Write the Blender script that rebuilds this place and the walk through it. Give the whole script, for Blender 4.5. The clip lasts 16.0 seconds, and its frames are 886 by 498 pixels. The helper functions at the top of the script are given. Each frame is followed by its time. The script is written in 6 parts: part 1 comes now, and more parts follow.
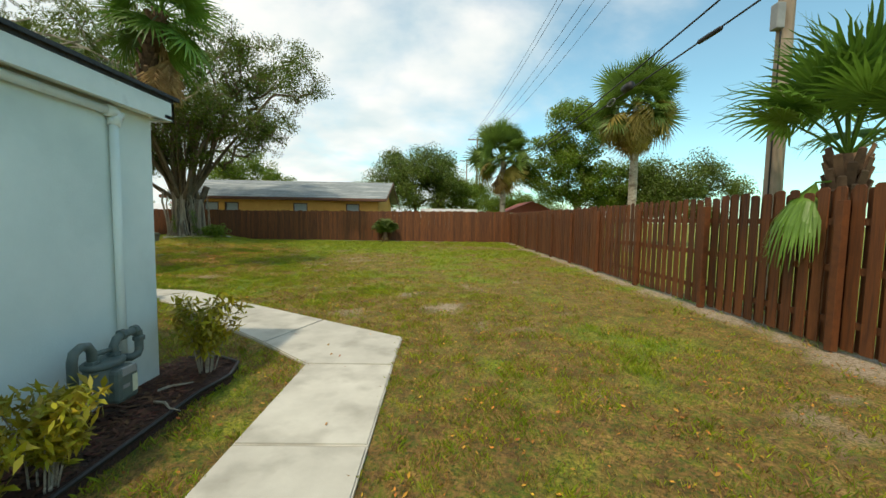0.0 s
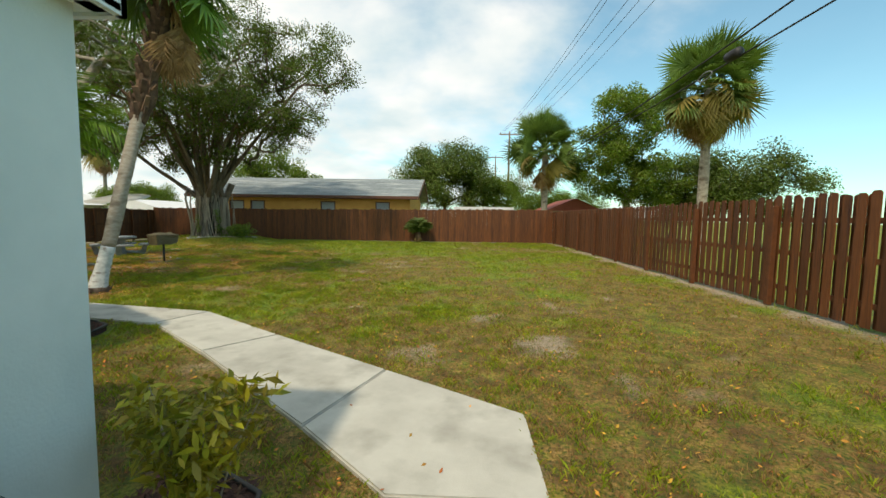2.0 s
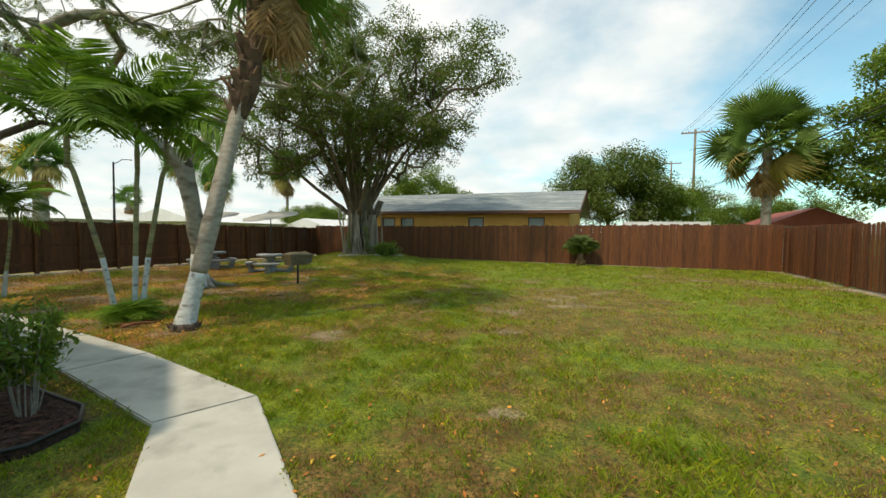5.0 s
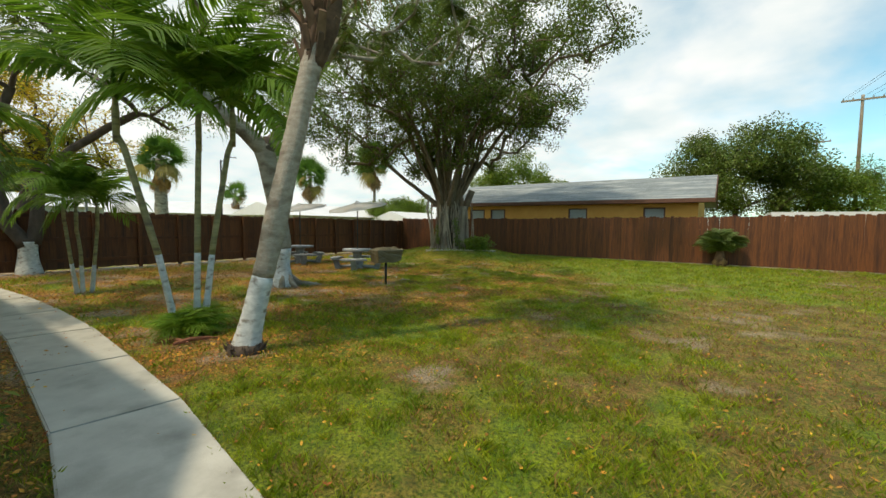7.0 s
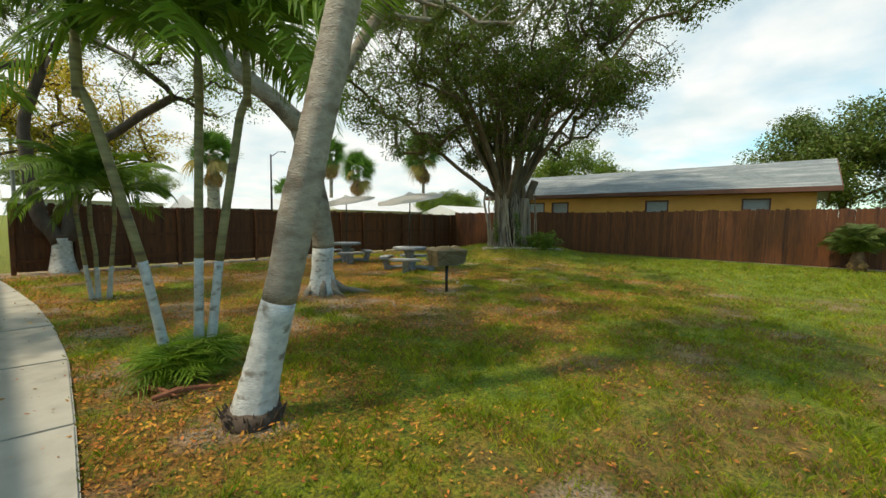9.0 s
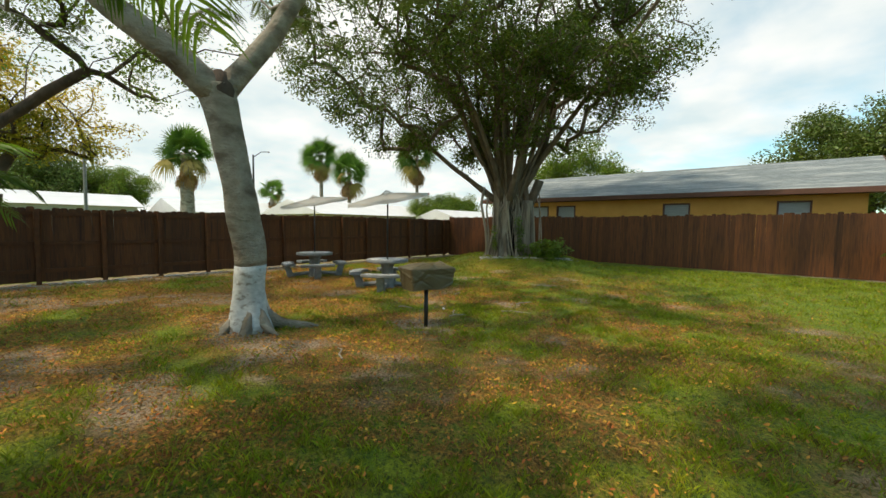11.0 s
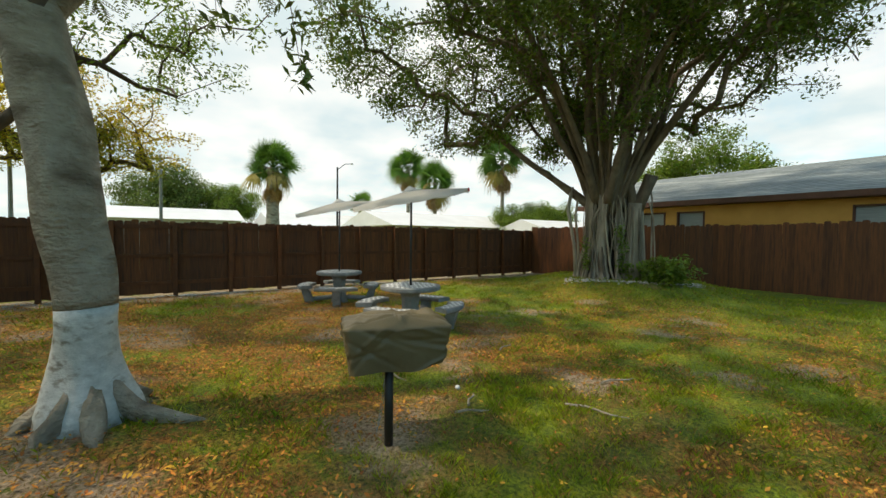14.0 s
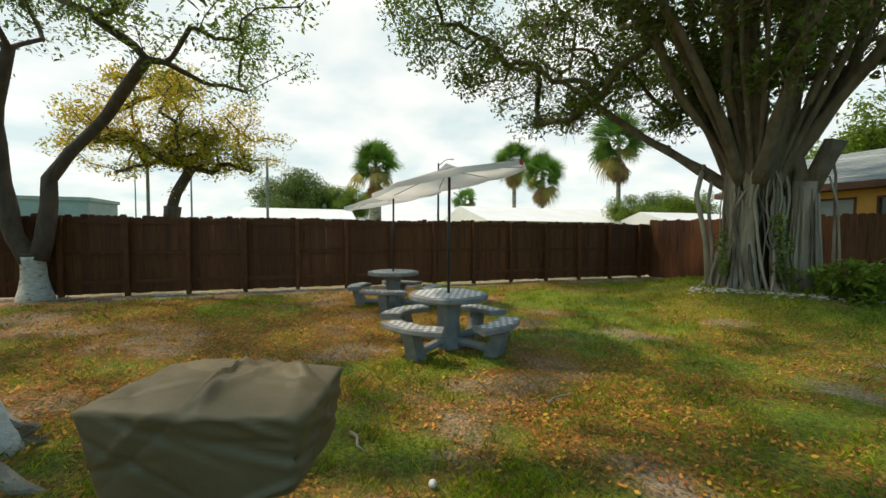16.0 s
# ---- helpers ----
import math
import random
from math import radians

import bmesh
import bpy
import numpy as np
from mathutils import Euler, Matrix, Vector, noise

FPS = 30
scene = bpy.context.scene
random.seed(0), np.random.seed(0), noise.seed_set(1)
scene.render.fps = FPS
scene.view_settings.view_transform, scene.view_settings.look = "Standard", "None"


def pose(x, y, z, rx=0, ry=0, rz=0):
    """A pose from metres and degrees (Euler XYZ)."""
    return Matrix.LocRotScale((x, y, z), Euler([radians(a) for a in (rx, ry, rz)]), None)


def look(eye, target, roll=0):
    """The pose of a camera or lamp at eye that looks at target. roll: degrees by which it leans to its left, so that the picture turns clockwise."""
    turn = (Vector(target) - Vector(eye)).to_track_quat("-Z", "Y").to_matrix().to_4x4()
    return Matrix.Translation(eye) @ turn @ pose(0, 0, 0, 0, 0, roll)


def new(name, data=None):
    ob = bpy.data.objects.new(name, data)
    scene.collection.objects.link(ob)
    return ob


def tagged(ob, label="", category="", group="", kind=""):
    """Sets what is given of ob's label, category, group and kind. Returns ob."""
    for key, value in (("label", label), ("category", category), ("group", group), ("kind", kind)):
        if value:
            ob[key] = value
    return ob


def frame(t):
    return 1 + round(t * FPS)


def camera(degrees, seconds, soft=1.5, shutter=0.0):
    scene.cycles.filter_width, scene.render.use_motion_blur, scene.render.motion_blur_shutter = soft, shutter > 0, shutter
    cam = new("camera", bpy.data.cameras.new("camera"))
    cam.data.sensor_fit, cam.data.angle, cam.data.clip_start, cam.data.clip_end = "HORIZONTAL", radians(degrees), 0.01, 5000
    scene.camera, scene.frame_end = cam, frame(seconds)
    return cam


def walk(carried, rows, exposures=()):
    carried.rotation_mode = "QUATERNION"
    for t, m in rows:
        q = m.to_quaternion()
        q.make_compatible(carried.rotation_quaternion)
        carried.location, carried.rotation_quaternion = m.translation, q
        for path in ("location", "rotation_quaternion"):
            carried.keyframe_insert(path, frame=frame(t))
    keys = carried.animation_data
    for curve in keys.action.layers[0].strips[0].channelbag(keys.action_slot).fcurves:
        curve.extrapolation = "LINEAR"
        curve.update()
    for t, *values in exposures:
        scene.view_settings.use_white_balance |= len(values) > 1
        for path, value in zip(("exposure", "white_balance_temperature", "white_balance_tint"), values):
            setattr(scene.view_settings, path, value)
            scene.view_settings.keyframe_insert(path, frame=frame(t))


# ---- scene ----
cam = camera(95.9, 16.0)
METRES, EYE, TILT, LEAN, TURN = 17.2, 1.5, 0.0, 0.0, -0.8
ROWS = [
    (0.0, 0.0, 0.0, 0.0, 0.07, -4.26, -0.98),
    (0.5, -0.0205, 0.0189, 0.0004, -0.41, -4.12, -1.04),
    (1.0, -0.0387, 0.0459, 0.0009, -0.65, -4.44, -1.04),
    (1.5, -0.0517, 0.0785, -0.0007, 2.63, -4.53, -0.94),
    (2.0, -0.0563, 0.1129, -0.0, 3.14, -4.5, -0.89),
    (2.5, -0.0601, 0.1467, 0.0005, 3.84, -4.06, -0.9),
    (3.0, -0.0641, 0.1802, 0.0021, 4.23, -3.43, -0.94),
    (3.5, -0.0686, 0.2132, 0.0023, 6.17, -2.51, -0.87),
    (4.0, -0.0805, 0.2457, 0.0021, 11.02, -2.24, -0.92),
    (4.5, -0.0919, 0.275, 0.001, 17.26, -2.34, -0.9),
    (5.0, -0.1093, 0.3012, 0.0005, 24.27, -2.36, -0.81),
    (7.5, -0.2252, 0.407, -0.0027, 37.57, -3.65, -0.79),
    (8.0, -0.2485, 0.4224, -0.0021, 39.96, -3.83, -0.77),
    (8.5, -0.2693, 0.4397, -0.0024, 41.56, -4.1, -0.74),
    (9.0, -0.2923, 0.4589, -0.0037, 42.21, -4.18, -0.72),
    (9.5, -0.313, 0.4835, -0.0045, 41.2, -3.63, -0.78),
    (12.0, -0.3983, 0.6259, -0.0021, 45.2, -2.97, -0.62),
    (12.5, -0.4123, 0.6538, -0.0027, 49.78, -2.44, -0.47),
    (13.0, -0.4282, 0.6818, -0.0034, 52.3, -2.53, -0.51),
    (13.5, -0.4409, 0.71, -0.0039, 53.47, -2.39, -0.52),
    (14.0, -0.4554, 0.7336, -0.0037, 56.28, -1.84, -0.64),
    (14.5, -0.4704, 0.7574, -0.0049, 57.18, -2.01, -0.64),
    (15.0, -0.482, 0.7822, -0.0056, 59.41, -2.03, -0.48),
    (15.5, -0.4973, 0.8046, -0.007, 65.79, -2.11, -0.4),
    (16.0, -0.5109, 0.8265, -0.0067, 72.71, -2.32, -0.34),
]
walk(cam, [(t, pose(0, 0, EYE, TILT, LEAN, TURN) @ pose(METRES * x, METRES * y, METRES * z, 90 + pitch, roll, yaw)) for t, x, y, z, yaw, pitch, roll in ROWS],
     exposures=((0.0, -0.12, 7400, 12), (16.0, -0.12, 7400, 12)))

# ---- world, sun and exposure ----
SUN_FROM = Vector((-0.227, -0.595, 1.0)).normalized()
world = bpy.data.worlds.new("sky")
scene.world = world
world.use_nodes = True


def link(nt, a, i, b, j):
    nt.links.new(a.outputs[i], b.inputs[j])


def math_node(nt, op, a=None, b=None, c=None):
    n = nt.nodes.new("ShaderNodeMath")
    n.operation = op
    for k, v in enumerate((a, b, c)):
        if v is None:
            continue
        if isinstance(v, (int, float)):
            n.inputs[k].default_value = v
        else:
            nt.links.new(v, n.inputs[k])
    return n.outputs[0]


def build_sky():
    nt = world.node_tree
    nt.nodes.clear()
    out = nt.nodes.new("ShaderNodeOutputWorld")
    bg = nt.nodes.new("ShaderNodeBackground")
    bg.inputs["Strength"].default_value = 0.115
    sky = nt.nodes.new("ShaderNodeTexSky")
    sky.sky_type, sky.sun_disc = "NISHITA", False
    sky.sun_elevation = math.asin(SUN_FROM.z)
    sky.sun_rotation = math.atan2(SUN_FROM.x, SUN_FROM.y)
    sky.air_density, sky.dust_density, sky.ozone_density = 1.0, 0.7, 1.6
    tc = nt.nodes.new("ShaderNodeTexCoord")
    sep = nt.nodes.new("ShaderNodeSeparateXYZ")
    link(nt, tc, "Generated", sep, 0)
    h = math_node(nt, "ADD", math_node(nt, "MAXIMUM", sep.outputs[2], 0.0), 0.22)
    comb = nt.nodes.new("ShaderNodeCombineXYZ")
    nt.links.new(math_node(nt, "DIVIDE", sep.outputs[0], h), comb.inputs[0])
    nt.links.new(math_node(nt, "DIVIDE", sep.outputs[1], h), comb.inputs[1])
    no = nt.nodes.new("ShaderNodeTexNoise")
    no.inputs["Scale"].default_value, no.inputs["Detail"].default_value, no.inputs["Roughness"].default_value = 0.85, 7, 0.56
    no.inputs["Distortion"].default_value = 0.25
    link(nt, comb, 0, no, "Vector")
    # more cloud and haze towards the sun's side, thinner to the east
    lean = math_node(nt, "ADD", math_node(nt, "MULTIPLY", sep.outputs[0], -0.30), math_node(nt, "MULTIPLY", sep.outputs[1], -0.05))
    f = math_node(nt, "ADD", no.outputs[0], lean)
    ramp = nt.nodes.new("ShaderNodeMapRange")
    ramp.interpolation_type = "SMOOTHSTEP"
    ramp.inputs["From Min"].default_value, ramp.inputs["From Max"].default_value = 0.30, 0.56
    ramp.inputs["To Min"].default_value, ramp.inputs["To Max"].default_value = 0.06, 0.95
    nt.links.new(f, ramp.inputs["Value"])
    tone = nt.nodes.new("ShaderNodeMix")
    tone.data_type = "RGBA"
    tone.inputs["A"].default_value, tone.inputs["B"].default_value = (6.6, 8.3, 9.2, 1), (9.6, 10.3, 10.8, 1)
    no2 = nt.nodes.new("ShaderNodeTexNoise")
    no2.inputs["Scale"].default_value, no2.inputs["Detail"].default_value = 2.1, 6
    link(nt, comb, 0, no2, "Vector")
    m2 = nt.nodes.new("ShaderNodeMapRange")
    m2.inputs["From Min"].default_value, m2.inputs["From Max"].default_value = 0.36, 0.62
    nt.links.new(no2.outputs[0], m2.inputs["Value"])
    link(nt, m2, 0, tone, "Factor")
    mix = nt.nodes.new("ShaderNodeMix")
    mix.data_type = "RGBA"
    link(nt, ramp, 0, mix, "Factor")
    gain = nt.nodes.new("ShaderNodeMix")
    gain.data_type, gain.blend_type = "RGBA", "MULTIPLY"
    gain.inputs["Factor"].default_value, gain.inputs["B"].default_value = 1.0, (1.35, 2.15, 2.0, 1)
    link(nt, sky, 0, gain, "A")
    link(nt, gain, "Result", mix, "A")
    link(nt, tone, "Result", mix, "B")
    link(nt, mix, "Result", bg, 0)
    link(nt, bg, 0, out, 0)


build_sky()
sun_data = bpy.data.lights.new("sun", "SUN")
sun_data.energy, sun_data.angle, sun_data.color = 3.0, radians(2.5), (1.0, 0.92, 0.76)
sun = new("sun", sun_data)
sun.matrix_world = look(SUN_FROM * 60, (0, 0, 0))


# ---- materials ----
def material(name, dark, light, scale=6.0, rough=0.8, bump=0.2, bump_scale=None, stretch=(1, 1, 1), vary=0.0, island=0.0, metal=0.0,
             spots=None, spot_scale=1.2, spot_range=(0.52, 0.68), leafy=0.0, detail=6, bump_dist=0.01):
    """Two-tone noise surface with coarse stains, relief, and variation from piece to piece."""
    m = bpy.data.materials.new(name)
    m.use_nodes = True
    nt = m.node_tree
    b = nt.nodes["Principled BSDF"]
    b.inputs["Roughness"].default_value, b.inputs["Metallic"].default_value = rough, metal
    tc = nt.nodes.new("ShaderNodeTexCoord")
    mp = nt.nodes.new("ShaderNodeMapping")
    mp.inputs["Scale"].default_value = stretch
    link(nt, tc, "Object", mp, 0)
    vec = mp
    if vary:
        oi = nt.nodes.new("ShaderNodeObjectInfo")
        add = nt.nodes.new("ShaderNodeVectorMath")
        add.operation = "ADD"
        cx = nt.nodes.new("ShaderNodeCombineXYZ")
        sc = math_node(nt, "MULTIPLY", oi.outputs["Random"], 37.0)
        for k in range(3):
            nt.links.new(sc, cx.inputs[k])
        link(nt, mp, 0, add, 0)
        link(nt, cx, 0, add, 1)
        vec = add
    no = nt.nodes.new("ShaderNodeTexNoise")
    no.inputs["Scale"].default_value, no.inputs["Detail"].default_value, no.inputs["Roughness"].default_value = scale, detail, 0.62
    link(nt, vec, 0, no, "Vector")
    mr = nt.nodes.new("ShaderNodeMapRange")
    mr.inputs["From Min"].default_value, mr.inputs["From Max"].default_value = 0.3, 0.7
    link(nt, no, 0, mr, "Value")
    mix = nt.nodes.new("ShaderNodeMix")
    mix.data_type = "RGBA"
    mix.inputs["A"].default_value, mix.inputs["B"].default_value = (*dark, 1), (*light, 1)
    link(nt, mr, 0, mix, "Factor")
    col = mix.outputs["Result"]
    if spots:
        n2 = nt.nodes.new("ShaderNodeTexNoise")
        n2.inputs["Scale"].default_value, n2.inputs["Detail"].default_value = spot_scale, 5
        link(nt, vec, 0, n2, "Vector")
        r2 = nt.nodes.new("ShaderNodeMapRange")
        r2.inputs["From Min"].default_value, r2.inputs["From Max"].default_value = spot_range
        link(nt, n2, 0, r2, "Value")
        x2 = nt.nodes.new("ShaderNodeMix")
        x2.data_type = "RGBA"
        x2.inputs["B"].default_value = (*spots, 1)
        link(nt, r2, 0, x2, "Factor")
        nt.links.new(col, x2.inputs["A"])
        col = x2.outputs["Result"]
    if vary or island:
        hsv = nt.nodes.new("ShaderNodeHueSaturation")
        nt.links.new(col, hsv.inputs["Color"])
        if island:
            ge = nt.nodes.new("ShaderNodeNewGeometry")
            rnd, amount = ge.outputs["Random Per Island"], island
        else:
            rnd, amount = oi.outputs["Random"], vary
        nt.links.new(math_node(nt, "MULTIPLY_ADD", rnd, 2 * amount, 1 - amount), hsv.inputs["Value"])
        if island:
            nt.links.new(math_node(nt, "MULTIPLY_ADD", math_node(nt, "FRACT", math_node(nt, "MULTIPLY", rnd, 7.31)), 0.05, 0.475), hsv.inputs["Hue"])
        col = hsv.outputs[0]
    nt.links.new(col, b.inputs["Base Color"])
    if bump:
        nb = nt.nodes.new("ShaderNodeTexNoise")
        nb.inputs["Scale"].default_value, nb.inputs["Detail"].default_value = bump_scale or scale * 4, 5
        link(nt, vec, 0, nb, "Vector")
        bn = nt.nodes.new("ShaderNodeBump")
        bn.inputs["Strength"].default_value, bn.inputs["Distance"].default_value = bump, bump_dist
        link(nt, nb, 0, bn, "Height")
        link(nt, bn, 0, b, "Normal")
    if leafy:
        tr = nt.nodes.new("ShaderNodeBsdfTranslucent")
        nt.links.new(col, tr.inputs[0])
        ms = nt.nodes.new("ShaderNodeMixShader")
        ms.inputs[0].default_value = leafy
        link(nt, b, 0, ms, 1)
        link(nt, tr, 0, ms, 2)
        link(nt, ms, 0, nt.nodes["Material Output"], 0)
    return m


M_STUCCO = material("white_blue_stucco", (0.60, 0.70, 0.675), (0.70, 0.79, 0.76), 1.6, 0.85, 0.35, 70, spots=(0.50, 0.60, 0.58), spot_range=(0.56, 0.8), bump_dist=0.004)
M_TRIM = material("white_trim_paint", (0.66, 0.74, 0.72), (0.76, 0.83, 0.81), 4, 0.55, 0.1, 60, spots=(0.40, 0.45, 0.44), spot_scale=3, spot_range=(0.62, 0.8))
M_SHINGLE_DARK = material("dark_roof_edge", (0.02, 0.025, 0.03), (0.05, 0.055, 0.06), 20, 0.8, 0.5, 60)
M_CONCRETE = material("path_concrete", (0.42, 0.405, 0.35), (0.56, 0.545, 0.475), 2.2, 0.9, 0.35, 90, spots=(0.30, 0.285, 0.24), spot_scale=2.6, spot_range=(0.52, 0.78), vary=0.07, bump_dist=0.005)
M_FENCE = material("red_brown_stain", (0.084, 0.026, 0.0056), (0.172, 0.055, 0.012), 3.0, 0.65, 0.5, 30, (14, 14, 0.9), vary=0.28, spots=(0.045, 0.014, 0.006), spot_scale=1.4, spot_range=(0.5, 0.75), bump_dist=0.004)
M_RAIL = material("fence_frame_wood", (0.084, 0.026, 0.006), (0.155, 0.05, 0.012), 3.0, 0.7, 0.5, 30, (3, 3, 3), vary=0.2, bump_dist=0.004)
M_ORANGE = material("ochre_stucco", (0.66, 0.33, 0.075), (0.76, 0.40, 0.10), 1.5, 0.85, 0.3, 50)
M_BROWN = material("brown_trim", (0.10, 0.045, 0.028), (0.16, 0.07, 0.045), 6, 0.7, 0.2)
M_SHINGLE = material("grey_shingles", (0.17, 0.20, 0.21), (0.26, 0.30, 0.31), 5, 0.9, 0.5, 60, spots=(0.40, 0.43, 0.43), spot_scale=0.55, spot_range=(0.5, 0.7), vary=0.10)
M_WINFRAME = material("dark_window_frame", (0.09, 0.035, 0.022), (0.13, 0.05, 0.03), 8, 0.6, 0.1)
M_BLIND = material("grey_blinds", (0.26, 0.30, 0.30), (0.42, 0.46, 0.46), 2, 0.6, 0.2, 40, (1, 1, 26))
M_MULCH = material("dark_mulch", (0.020, 0.010, 0.007), (0.10, 0.042, 0.026), 26, 0.95, 1.0, 40, bump_dist=0.03)
M_CHIP = material("mulch_chips", (0.05, 0.018, 0.010), (0.13, 0.055, 0.03), 9, 0.9, 0.2, island=0.5)
M_METER = material("grey_meter_paint", (0.055, 0.085, 0.082), (0.1, 0.145, 0.135), 9, 0.5, 0.15, 50, spots=(0.16, 0.15, 0.12), spot_scale=6, spot_range=(0.6, 0.75))
M_RUST = material("rusty_plate", (0.22, 0.075, 0.035), (0.34, 0.13, 0.07), 20, 0.8, 0.2)
M_STICKER = material("pale_sticker", (0.55, 0.58, 0.42), (0.65, 0.66, 0.5), 30, 0.5, 0.0)
M_BLACK = material("black_metal", (0.008, 0.008, 0.008), (0.022, 0.020, 0.018), 15, 0.45, 0.2, 60)
M_BARK = material("grey_bark", (0.26, 0.225, 0.17), (0.46, 0.415, 0.335), 5, 0.9, 0.9, 20, (1, 1, 1.8), spots=(0.15, 0.115, 0.08), spot_scale=2.6, spot_range=(0.50, 0.70), bump_dist=0.05)
M_BARK_DARK = material("dark_bark", (0.05, 0.035, 0.025), (0.13, 0.095, 0.07), 5, 0.9, 0.9, 18, (1, 1, 0.5), bump_dist=0.03)
M_BANYAN = material("banyan_bark", (0.19, 0.15, 0.11), (0.42, 0.355, 0.27), 3.2, 0.9, 0.9, 14, (1, 1, 0.25), spots=(0.10, 0.078, 0.055), spot_scale=1.5, vary=0.25, bump_dist=0.03)
# dark brown banyan core: shade in the gaps between roots put into its colour
M_CORE = material("root_gap_shade_bark", (0.03, 0.022, 0.015), (0.08, 0.06, 0.045), 4, 0.95, 0.9, 14, (1, 1, 0.3), bump_dist=0.03)
M_PALMBARK = material("palm_bark", (0.3, 0.25, 0.19), (0.5, 0.44, 0.36), 3.5, 0.9, 1.0, 14, (3, 3, 6), spots=(0.20, 0.155, 0.11), spot_scale=1.1, spot_range=(0.52, 0.7), bump_dist=0.02)
M_WHITEWASH = material("whitewash_on_bark", (0.46, 0.49, 0.48), (0.74, 0.76, 0.74), 9, 0.85, 0.45, 40, (1.3, 1.3, 2.2), spots=(0.26, 0.24, 0.20), spot_scale=7, spot_range=(0.56, 0.70), bump_dist=0.02)
M_BOOT = material("old_palm_boots", (0.06, 0.034, 0.02), (0.21, 0.125, 0.07), 7, 0.95, 0.6, 25, vary=0.35)
M_DEADFROND = material("dead_fronds", (0.28, 0.16, 0.06), (0.5, 0.33, 0.15), 5, 0.9, 0.2, vary=0.25, leafy=0.2)
M_PALMLEAF = material("palm_leaf", (0.07, 0.16, 0.02), (0.15, 0.29, 0.04), 2.0, 0.45, 0.1, vary=0.3, leafy=0.35)
M_SABAL = material("sabal_leaf", (0.09, 0.165, 0.03), (0.20, 0.31, 0.06), 2.0, 0.5, 0.1, vary=0.3, leafy=0.3)
M_YELLOWFROND = material("yellowing_frond", (0.24, 0.2, 0.04), (0.42, 0.33, 0.08), 2.0, 0.6, 0.1, vary=0.3, leafy=0.3)
M_ARECA = material("areca_leaf", (0.085, 0.19, 0.016), (0.20, 0.34, 0.032), 2.0, 0.45, 0.1, vary=0.3, leafy=0.5)
M_STEMGREEN = material("ringed_palm_stem", (0.17, 0.16, 0.06), (0.38, 0.33, 0.16), 3, 0.6, 0.3, 12, (1, 1, 5), spots=(0.13, 0.10, 0.06), spot_scale=2.2)
M_FICUS = material("ficus_leaf", (0.075, 0.125, 0.016), (0.145, 0.21, 0.03), 3, 0.45, 0.0, island=0.45, leafy=0.45)
M_DARKLEAF = material("dark_tree_leaf", (0.085, 0.14, 0.022), (0.155, 0.215, 0.036), 3, 0.5, 0.0, island=0.45, leafy=0.25)
M_MIDLEAF = material("bright_tree_leaf", (0.115, 0.195, 0.02), (0.2, 0.295, 0.034), 3, 0.5, 0.0, island=0.45, leafy=0.45)
M_YELLOWLEAF = material("yellow_tree_leaf", (0.42, 0.33, 0.02), (0.66, 0.52, 0.04), 3, 0.5, 0.0, island=0.45, leafy=0.45)
M_OLIVE = material("olive_tree_leaf", (0.24, 0.25, 0.022), (0.4, 0.39, 0.04), 3, 0.5, 0.0, island=0.45, leafy=0.45)
M_LIMB = material("brown_limb_bark", (0.085, 0.06, 0.04), (0.21, 0.155, 0.105), 5, 0.9, 0.8, 18, (1, 1, 0.5), bump_dist=0.03)
M_FEATHER = material("feathery_leaf", (0.08, 0.13, 0.025), (0.15, 0.21, 0.045), 3, 0.5, 0.0, island=0.4, leafy=0.35)
M_CROTON = material("croton_leaf", (0.17, 0.19, 0.012), (0.48, 0.38, 0.025), 2.5, 0.45, 0.0, island=0.4, leafy=0.3)
M_GRASSBLADE = material("grass_blades", (0.115, 0.215, 0.008), (0.46, 0.50, 0.030), 2.2, 0.6, 0.0, island=0.35, leafy=0.45)
M_DRYBLADE = material("dry_grass_blades", (0.19, 0.105, 0.028), (0.47, 0.32, 0.095), 1.3, 0.7, 0.0, island=0.35, leafy=0.3)
M_LITTER = material("fallen_leaves", (0.24, 0.07, 0.012), (0.68, 0.33, 0.04), 2.0, 0.8, 0.0, island=0.5)
M_TABLE = material("grey_table_concrete", (0.17, 0.18, 0.185), (0.30, 0.31, 0.31), 7, 0.85, 0.4, 60, bump_dist=0.006)
M_TILEW = material("white_square_tile", (0.62, 0.63, 0.62), (0.74, 0.75, 0.74), 12, 0.4, 0.1)
M_TILEG = material("grey_square_tile", (0.20, 0.21, 0.22), (0.27, 0.28, 0.29), 12, 0.4, 0.1)
M_CANVAS = material("white_canvas", (0.80, 0.81, 0.81), (0.88, 0.89, 0.89), 2, 0.8, 0.2, 120, leafy=0.6)
M_RED = material("red_tag", (0.42, 0.03, 0.03), (0.5, 0.05, 0.04), 8, 0.7, 0.0)
M_COVER = material("olive_vinyl_cover", (0.115, 0.09, 0.045), (0.17, 0.135, 0.072), 2.5, 0.55, 0.25, 40, spots=(0.18, 0.15, 0.09), spot_scale=1.6, spot_range=(0.55, 0.75), bump_dist=0.006)
M_POLE = material("weathered_pole_wood", (0.22, 0.175, 0.125), (0.42, 0.35, 0.27), 4, 0.9, 0.7, 16, (2, 2, 0.35), spots=(0.13, 0.10, 0.07), spot_scale=2, bump_dist=0.02)
M_FERN = material("fern_leaf", (0.14, 0.26, 0.02), (0.26, 0.42, 0.04), 2.0, 0.5, 0.0, vary=0.25, leafy=0.4)
M_GREYBOX = material("grey_metal_box", (0.20, 0.22, 0.22), (0.28, 0.30, 0.30), 6, 0.5, 0.1)
